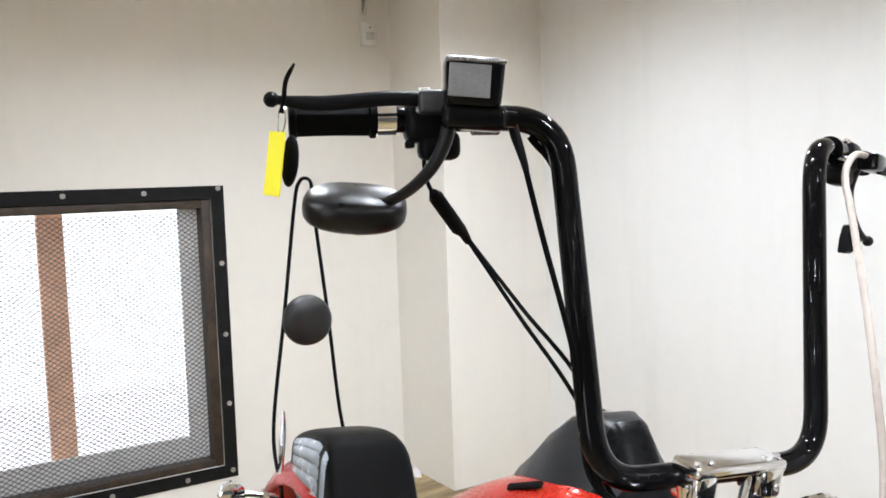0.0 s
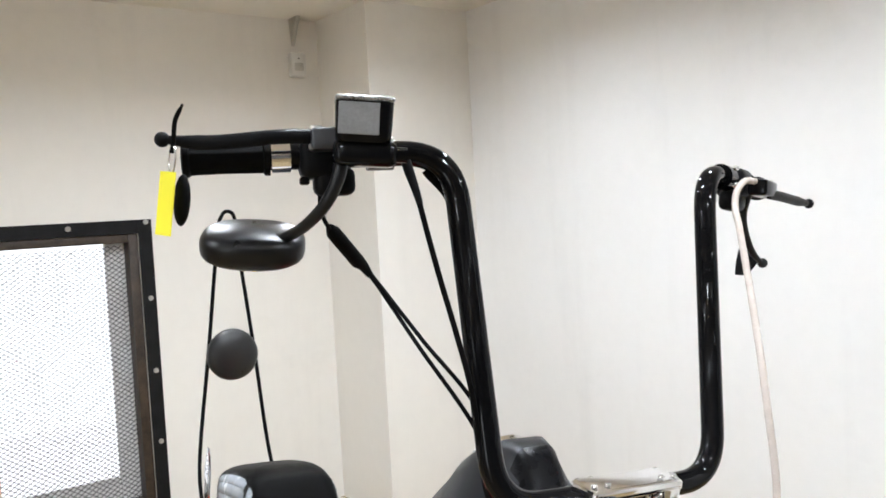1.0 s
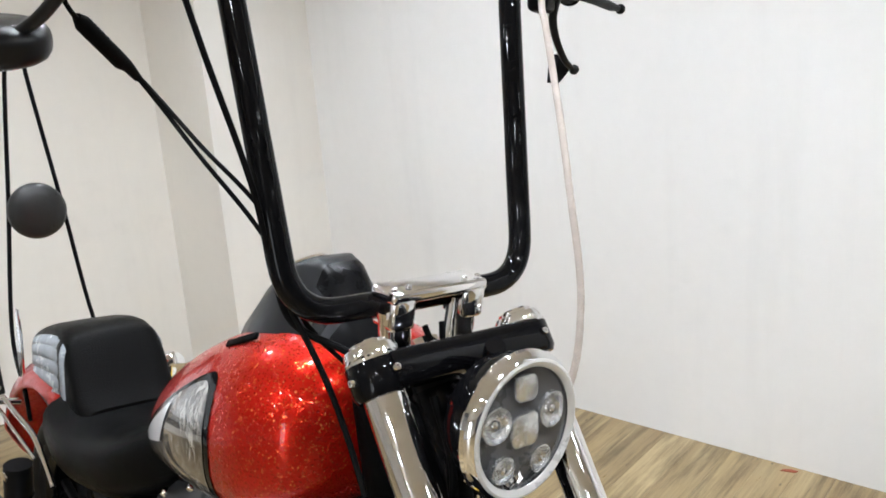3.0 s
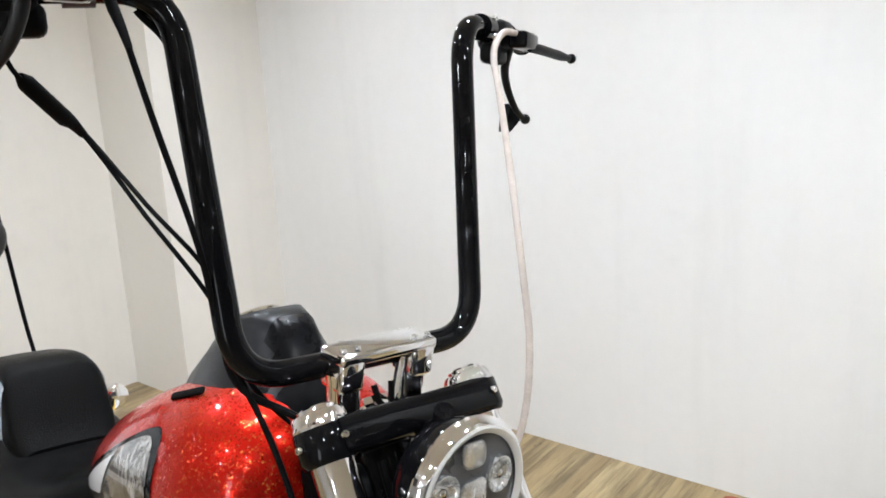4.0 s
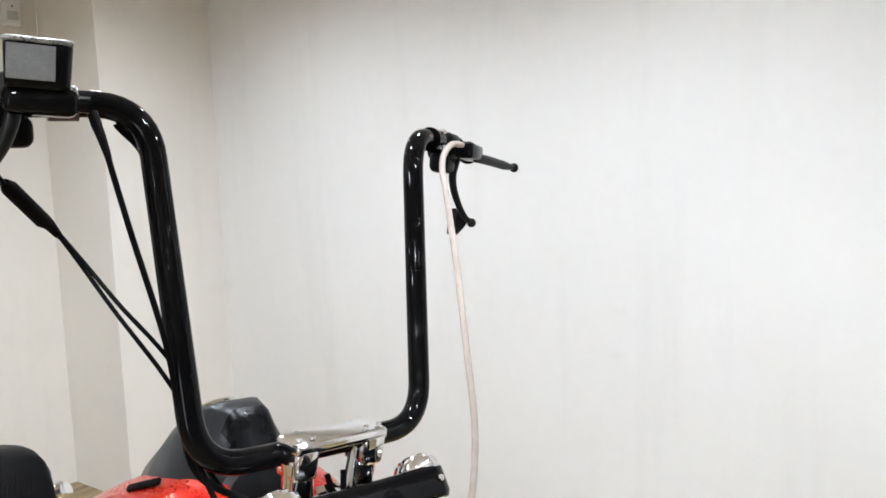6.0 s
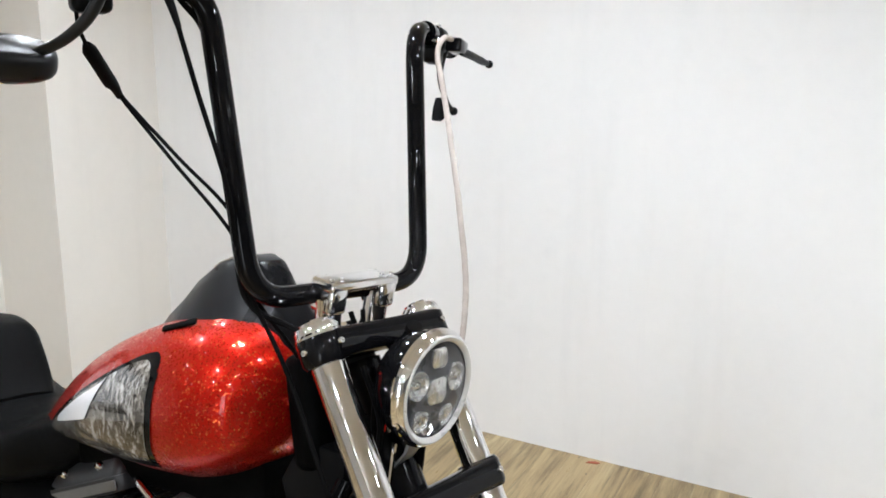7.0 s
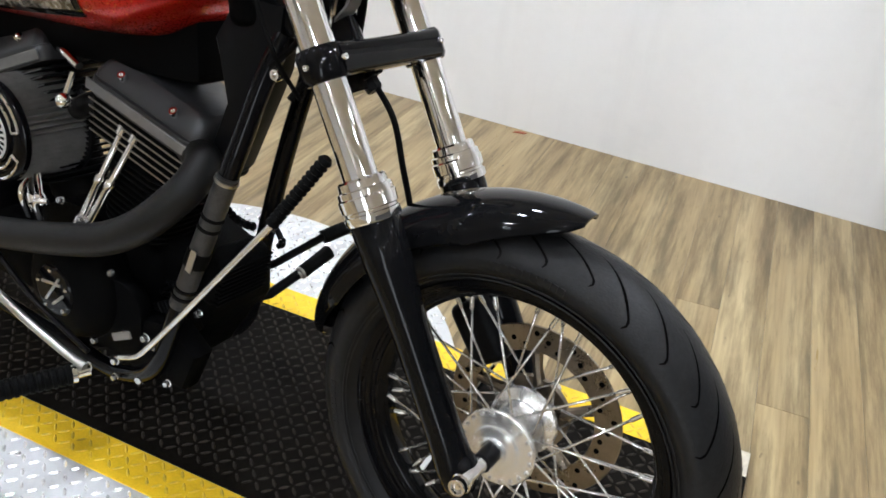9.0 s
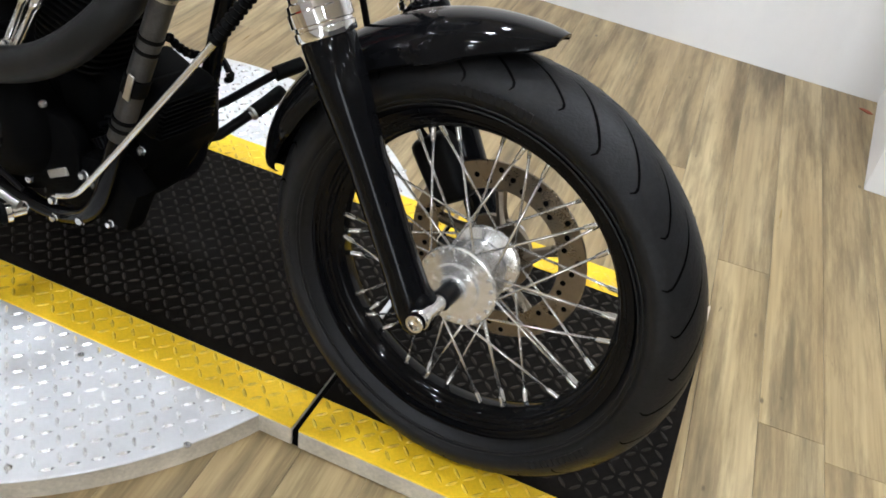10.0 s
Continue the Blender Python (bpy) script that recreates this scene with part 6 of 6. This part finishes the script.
# ---- window with mesh guard ----
def build_window():
    y0, y1, z0, z1 = WIN
    win = empty("window_1", at(W1X, 0, 0))
    tagged(win, "bright window behind a black expanded metal guard in a dark wooden frame", "window", kind="structure")
    WOOD = surface("dark_stained_wood", (0.040, 0.027, 0.018), 0.5, vary=0.8, scale=12, fine=0.3, fine_scale=120)
    IRON = surface("black_flat_iron", (0.009, 0.009, 0.0095), 0.42, vary=0.5, scale=14, spec=0.2)
    fw = 0.062
    # angle iron flange on the wall face
    for nm, lo, hi in (("r", (y1, z0 - fw), (y1 + fw, z1 + fw)), ("l", (y0 - fw, z0 - fw), (y0, z1 + fw)), ("t", (y0, z1), (y1, z1 + fw)), ("b", (y0, z0 - fw), (y1, z0))):
        bm = M()
        box(bm, (0.005, hi[0] - lo[0], hi[1] - lo[1]), at(0.0035, (lo[0] + hi[0]) / 2, (lo[1] + hi[1]) / 2), 0.001, 1)
        part("flange", bm, IRON, win, "black flat iron frame")
    # wooden liner set into the opening
    for lo, hi in (((y1 - 0.045, z0), (y1 - 0.001, z1 - 0.001)), ((y0 + 0.001, z0), (y0 + 0.045, z1 - 0.001)), ((y0 + 0.0455, z1 - 0.04), (y1 - 0.0455, z1 - 0.001)), ((y0 + 0.0455, z0 + 0.001), (y1 - 0.0455, z0 + 0.035))):
        bm = M()
        box(bm, (T - 0.02, hi[0] - lo[0], hi[1] - lo[1]), at(-T / 2 + 0.006, (lo[0] + hi[0]) / 2, (lo[1] + hi[1]) / 2), 0.004, 2)
        part("frame_board", bm, WOOD, win, "dark stained rough board")
    # bolts
    spots = [(y1 + 0.036, z) for z in (1.525, 1.171, 0.832, 0.498, 0.172)]
    spots += [(y1 - 0.30 - 0.335 * k, z1 + 0.036) for k in range(5)] + [(y1 - 0.18 - 0.335 * k, z0 - 0.034) for k in range(5)]
    for y, z in spots:
        bm = M()
        bolt(bm, Vector((0.006, y, z)), (1, 0, 0), 0.012, 0.006)
        part("frame_bolt", bm, BRUSHED, win, "round silver bolt head")
    # pale inner boards round the glass, behind the guard
    SILL = surface("pale_window_board", (0.80, 0.80, 0.79), 0.6, vary=0.15, scale=9)
    for lo, hi in (((y1 - 0.135, z0 + 0.036), (y1 - 0.046, z1 - 0.041)), ((y0 + 0.046, z0 + 0.036), (y1 - 0.136, z0 + 0.150))):
        bm = M()
        box(bm, (0.018, hi[0] - lo[0], hi[1] - lo[1]), at(-0.085, (lo[0] + hi[0]) / 2, (lo[1] + hi[1]) / 2), 0.003, 1)
        part("inner_board", bm, SILL, win, "pale painted board beside the glass")
    # expanded metal: a lattice of flat wires
    bm = M()
    px, pz, r = 0.031, 0.0110, 0.0015
    yy0, yy1, zz0, zz1 = y0 + 0.046, y1 - 0.046, z0 + 0.036, z1 - 0.041
    x = -0.012
    ny, nz = int((yy1 - yy0) / px), int((zz1 - zz0) / pz)
    verts, faces = [], []

    def wire(a, b, r=r):
        d = (b[0] - a[0], b[1] - a[1])
        L = math.hypot(*d)
        n = (-d[1] / L * r, d[0] / L * r)
        i = len(verts)
        verts.extend([(x, a[0] + n[0], a[1] + n[1]), (x, a[0] - n[0], a[1] - n[1]), (x, b[0] - n[0], b[1] - n[1]), (x, b[0] + n[0], b[1] + n[1]),
                      (x - 0.0024, a[0] + n[0], a[1] + n[1]), (x - 0.0024, a[0] - n[0], a[1] - n[1]), (x - 0.0024, b[0] - n[0], b[1] - n[1]), (x - 0.0024, b[0] + n[0], b[1] + n[1])])
        faces.extend([(i, i + 1, i + 2, i + 3), (i + 7, i + 6, i + 5, i + 4), (i, i + 3, i + 7, i + 4), (i + 1, i + 5, i + 6, i + 2)])

    for j in range(nz + 1):
        for i in range(ny + 1):
            cy = yy0 + (i + (0.5 if j % 2 else 0)) * px
            cz = zz0 + j * pz
            if cy + px / 2 > yy1 or cz + pz > zz1:
                continue
            wire((cy, cz), (cy + px / 2, cz + pz))
            wire((cy, cz - 0.0026), (cy, cz + 0.0026), 0.0030)
            if cy - px / 2 >= yy0:
                wire((cy, cz), (cy - px / 2, cz + pz))
    me = bpy.data.meshes.new("mesh_guard")
    me.from_pydata(verts, [], faces)
    me.materials.append(surface("grey_mesh_wire", (0.13, 0.13, 0.135), 0.45, vary=0.2, scale=14))
    ob = new("mesh_guard", me)
    ob.parent = win
    tagged(ob, "grey expanded metal mesh", kind="stuff")
    # timber post and second guard rail outside the glass
    POST = surface("reddish_timber", (0.82, 0.47, 0.30), 0.6, vary=0.25, scale=10)
    bm = M()
    box(bm, (0.06, 0.11, z1 + 0.22), at(-0.30, -0.165, z1 / 2 + 0.09), 0.004, 1)
    tagged(part("timber_post", bm, POST, None), "reddish timber post outside the window", "post").location = (W1X, 0, 0)
    # plain glass
    bm = M()
    box(bm, (0.004, y1 - y0 - 0.091, z1 - z0 - 0.077), at(-0.10, (y0 + y1) / 2, (z0 + z1) / 2 - 0.003))
    pane = part("pane", bm, GLASS, win, "clear window pane")
    pane.visible_shadow = False
    # bright overcast outside
    OUT, nt, b = nodes_of("bright_outdoors")
    b.inputs["Base Color"].default_value = (0.05, 0.05, 0.05, 1)
    b.inputs["Emission Color"].default_value = (1.0, 1.0, 1.0, 1)
    b.inputs["Emission Strength"].default_value = 1.7
    bm = M()
    box(bm, (0.02, 9.0, 6.0), at(W1X - 3.0, -1.0, 2.0))
    tagged(part("backdrop", bm, OUT), "plain glaring white daylight outside", "backdrop", kind="structure")
    slab("outside_ground", (W1X - 3.0, -5.5, -0.14), (W1X - T, 3.5, -0.02), OUTG, "pale sunlit paving outside the window")


OUTG = surface("pale_paving", (0.85, 0.85, 0.84), 0.8)
build_window()

# alarm sensor on the window wall
bm = M()
sens = empty("alarm_sensor", at(W1X, 1.345, 2.285))
tagged(sens, "small white plastic alarm sensor box on the cream wall", "sensor")
box(bm, (0.045, 0.088, 0.125), at(0.0225, 0, 0), 0.014, 3)
part("sensor_case", bm, PLASTIC_WHITE, sens)
bm = M()
box(bm, (0.008, 0.05, 0.04), at(0.045, 0, -0.012), 0.004, 2)
part("sensor_window", bm, surface("sensor_lens", (0.55, 0.54, 0.5), 0.3), sens, "milky sensor window")
bm = M()
lathe(bm, [(0, 0.002), (0.004, 0.002), (0.004, 0)], at(0.045, 0, 0.03) @ frame_to((1, 0, 0)), 12)
part("indicator_lamp", bm, DARK_FILL, sens)
# small bracket at the ceiling line
bm = M()
prism(bm, [(0, 0), (0.10, 0), (0.02, -0.14)], 0.02, Matrix.Translation((W1X, 1.34, CEIL)) @ Matrix(((1, 0, 0, 0), (0, 0, -1, 0), (0, 1, 0, 0), (0, 0, 0, 1))), 0.002)
tagged(part("wall_bracket", bm, BRUSHED), "small grey metal bracket under the ceiling", "bracket")

# ---- chequer plate lugs ----
def lugs(name, inside, z, material, parent, pitch=0.0225, x0=-1.75, x1=0.45, y0=-0.8, y1=0.8, lift=0.0021):
    """Raised almond-shaped lugs, each turned a quarter from its neighbours."""
    verts, faces = [], []
    nx, ny = int((x1 - x0) / pitch), int((y1 - y0) / pitch)
    for i in range(nx):
        for j in range(ny):
            cx, cy = x0 + i * pitch, y0 + j * pitch
            if not inside(cx, cy):
                continue
            a = radians(45 if (i + j) % 2 else -45)
            ca, sa = math.cos(a), math.sin(a)
            k = len(verts)
            for u, v, h in ((-0.0122, 0, 0), (-0.005, 0.0034, 0), (0.005, 0.0034, 0), (0.0122, 0, 0), (0.005, -0.0034, 0), (-0.005, -0.0034, 0), (-0.0068, 0, lift), (0.0068, 0, lift)):
                p = STRIP @ Vector((cx + u * ca - v * sa, cy + u * sa + v * ca, z + h))
                verts.append(p)
            faces += [(k, k + 5, k + 6), (k, k + 6, k + 1), (k + 1, k + 6, k + 7, k + 2), (k + 2, k + 7, k + 3), (k + 3, k + 7, k + 4), (k + 4, k + 7, k + 6, k + 5)]
    me = bpy.data.meshes.new(name)
    me.from_pydata(verts, [], faces)
    me.update()
    me.materials.append(material)
    ob = new(name, me)
    ob.parent = parent
    ob["kind"] = "stuff"
    return ob


SX1 = 0.365
on_disc = lambda x, y: (x + 0.95) ** 2 + (y + 0.035) ** 2 < (DISC_R - 0.016) ** 2 and abs(y) > HO + 0.012
lugs("raised_lug", on_disc, 0.0434, LUG_SILVER, turn, pitch=0.0255, lift=0.0036)
lugs("raised_lug", lambda x, y: abs(y) < HB - 0.012 and -1.7 < x < SX1 - 0.014 and abs(x + 0.22) > 0.016, STRIP_Z - 0.0001, LUG_BLACK, turn)
lugs("raised_lug", lambda x, y: HB + 0.008 < abs(y) < HO - 0.008 and -1.7 < x < SX1 - 0.040 and abs(x + 0.22) > 0.016, STRIP_Z + 0.0003, LUG_YELLOW, turn)
# plate screws
for x, y in ((-0.35, -0.46), (-0.62, -0.39), (-0.55, -0.62), (-0.9, -0.39), (-0.6, 0.41), (-0.95, 0.55), (-0.4, 0.45)):
    bm = M()
    bolt(bm, STRIP @ Vector((x, y, 0.0434)), (0, 0, 1), 0.0062, 0.0018)
    part("plate_screw", bm, STEEL, turn)

# ---- wood planks ----
PLANK_TURN = radians(6.3)


def plank_wood():
    """Yellowish boards with long soft grain, grey-brown weathered patches, nicks and small knots."""
    m, nt, b = nodes_of("yellowish_weathered_plank")
    info = nt.nodes.new("ShaderNodeObjectInfo")
    co = nt.nodes.new("ShaderNodeTexCoord")
    off = nt.nodes.new("ShaderNodeVectorMath")
    off.operation = "MULTIPLY_ADD"
    off.inputs[1].default_value = (7.0, 13.0, 0.0)
    cmb = nt.nodes.new("ShaderNodeCombineXYZ")
    for k in range(3):
        nt.links.new(info.outputs["Random"], cmb.inputs[k])
    nt.links.new(cmb.outputs[0], off.inputs[0])
    nt.links.new(co.outputs["Object"], off.inputs[2])

    def stretched(sx, sy):
        mp = nt.nodes.new("ShaderNodeMapping")
        mp.inputs["Scale"].default_value = (sx, sy, 1.0)
        nt.links.new(off.outputs[0], mp.inputs[0])
        return mp.outputs[0]

    def times(c1, c2, f=1.0):
        n = nt.nodes.new("ShaderNodeMixRGB")
        n.blend_type = "MULTIPLY"
        n.inputs[0].default_value = f
        nt.links.new(c1, n.inputs[1])
        nt.links.new(c2, n.inputs[2])
        return n.outputs[0]

    broad = noisy(nt, stretched(9.0, 0.9), 1.0, 3.0, 0.5)
    grain = noisy(nt, stretched(110.0, 3.0), 1.0, 5.0, 0.6)
    patch = noisy(nt, stretched(15.0, 1.3), 1.0, 9.0, 0.68)
    col = ramp(nt, broad, [(0.30, (0.31, 0.220, 0.105)), (0.5, (0.405, 0.300, 0.150)), (0.70, (0.50, 0.390, 0.212))])
    col = times(col, ramp(nt, grain, [(0.30, (0.74, 0.72, 0.70)), (0.62, (1, 1, 1))]))
    col = times(col, ramp(nt, patch, [(0.36, (0.24, 0.225, 0.20)), (0.46, (0.56, 0.55, 0.53)), (0.56, (1, 1, 1))]), 0.80)
    col = times(col, ramp(nt, info.outputs["Random"], [(0.0, grey(0.88)), (0.5, grey(0.96)), (1.0, grey(1.0))]))
    vo = nt.nodes.new("ShaderNodeTexVoronoi")
    vo.inputs["Scale"].default_value = 6.5
    nt.links.new(stretched(1.6, 0.8), vo.inputs["Vector"])
    col = times(col, ramp(nt, vo.outputs["Distance"], [(0.03, grey(0.22)), (0.06, grey(1.0))]), 0.8)
    nick = noisy(nt, stretched(60.0, 22.0), 1.0, 2.0, 0.5)
    col = times(col, ramp(nt, nick, [(0.20, grey(0.35)), (0.27, grey(1.0))]), 0.9)
    nt.links.new(col, b.inputs["Base Color"])
    nt.links.new(ramp(nt, patch, [(0.3, grey(0.46)), (0.7, grey(0.26))]), b.inputs["Roughness"])
    bumped(nt, b, grain, 0.2, 0.0015)
    return m


PLANK = plank_wood()
PW, PLEN = 0.122, 2.7
TURN_M = Matrix.Translation((0.0, 1.0, 0)) @ Matrix.Rotation(PLANK_TURN, 4, "Z")
TURN_I = TURN_M.inverted()


def plank_mesh(length):
    bm = M()
    box(bm, (PW - 0.0005, length - 0.0005, 0.012), at(0, 0, -0.006), 0.0006, 1)
    me = bpy.data.meshes.new("plank")
    bm.to_mesh(me)
    bm.free()
    me.materials.append(PLANK)
    return me


def row_span(u):
    """Where the row at u across enters and leaves the room, along the planks."""
    o, d = TURN_M @ Vector((u, 0, 0)), TURN_M.to_3x3() @ Vector((0, 1, 0))
    lo, hi = (RY0 - 0.08 - o.y) / d.y, (W2Y + 0.08 - o.y) / d.y
    ends = sorted(((W1X - 0.03 - o.x) / d.x, (RX1 + 0.03 - o.x) / d.x))
    return max(lo, ends[0]), min(hi, ends[1])


full = plank_mesh(PLEN)
floor_ob = bpy.data.objects["floor"]
rng = random.Random(4)
for i in range(-40, 54):
    lo, hi = row_span(i * PW)
    y = hi
    first = PLEN * (0.35 + 0.65 * rng.random())
    while y - lo > 0.12:
        L = min(first, y - lo)
        first = PLEN
        ob = new("plank", full if L == PLEN else plank_mesh(L))
        ob.parent = floor_ob
        ob.matrix_world = Matrix.Translation((0, 0, -0.0003 * rng.random())) @ TURN_M @ at(i * PW, y - L / 2, 0)
        y -= L

# small scraps lying on the floor along the wall
SCRAP = surface("red_brown_chip", (0.30, 0.07, 0.03), 0.7)
for x, y, a, w in ((-0.812, 2.052, 20, 0.028), (0.585, 1.985, -30, 0.024)):
    bm = M()
    prism(bm, [(-w, -0.006), (w * 0.6, -0.010), (w, 0.002), (0.2 * w, 0.011), (-0.7 * w, 0.007)], 0.0025, at(x, y, 0.0) @ Matrix.Rotation(radians(a), 4, "Z"), 0.0006, 0, 1)
    tagged(part("wood_chip", bm, SCRAP), "small red-brown chip lying on the plank floor", "chip", "chips on the floor")
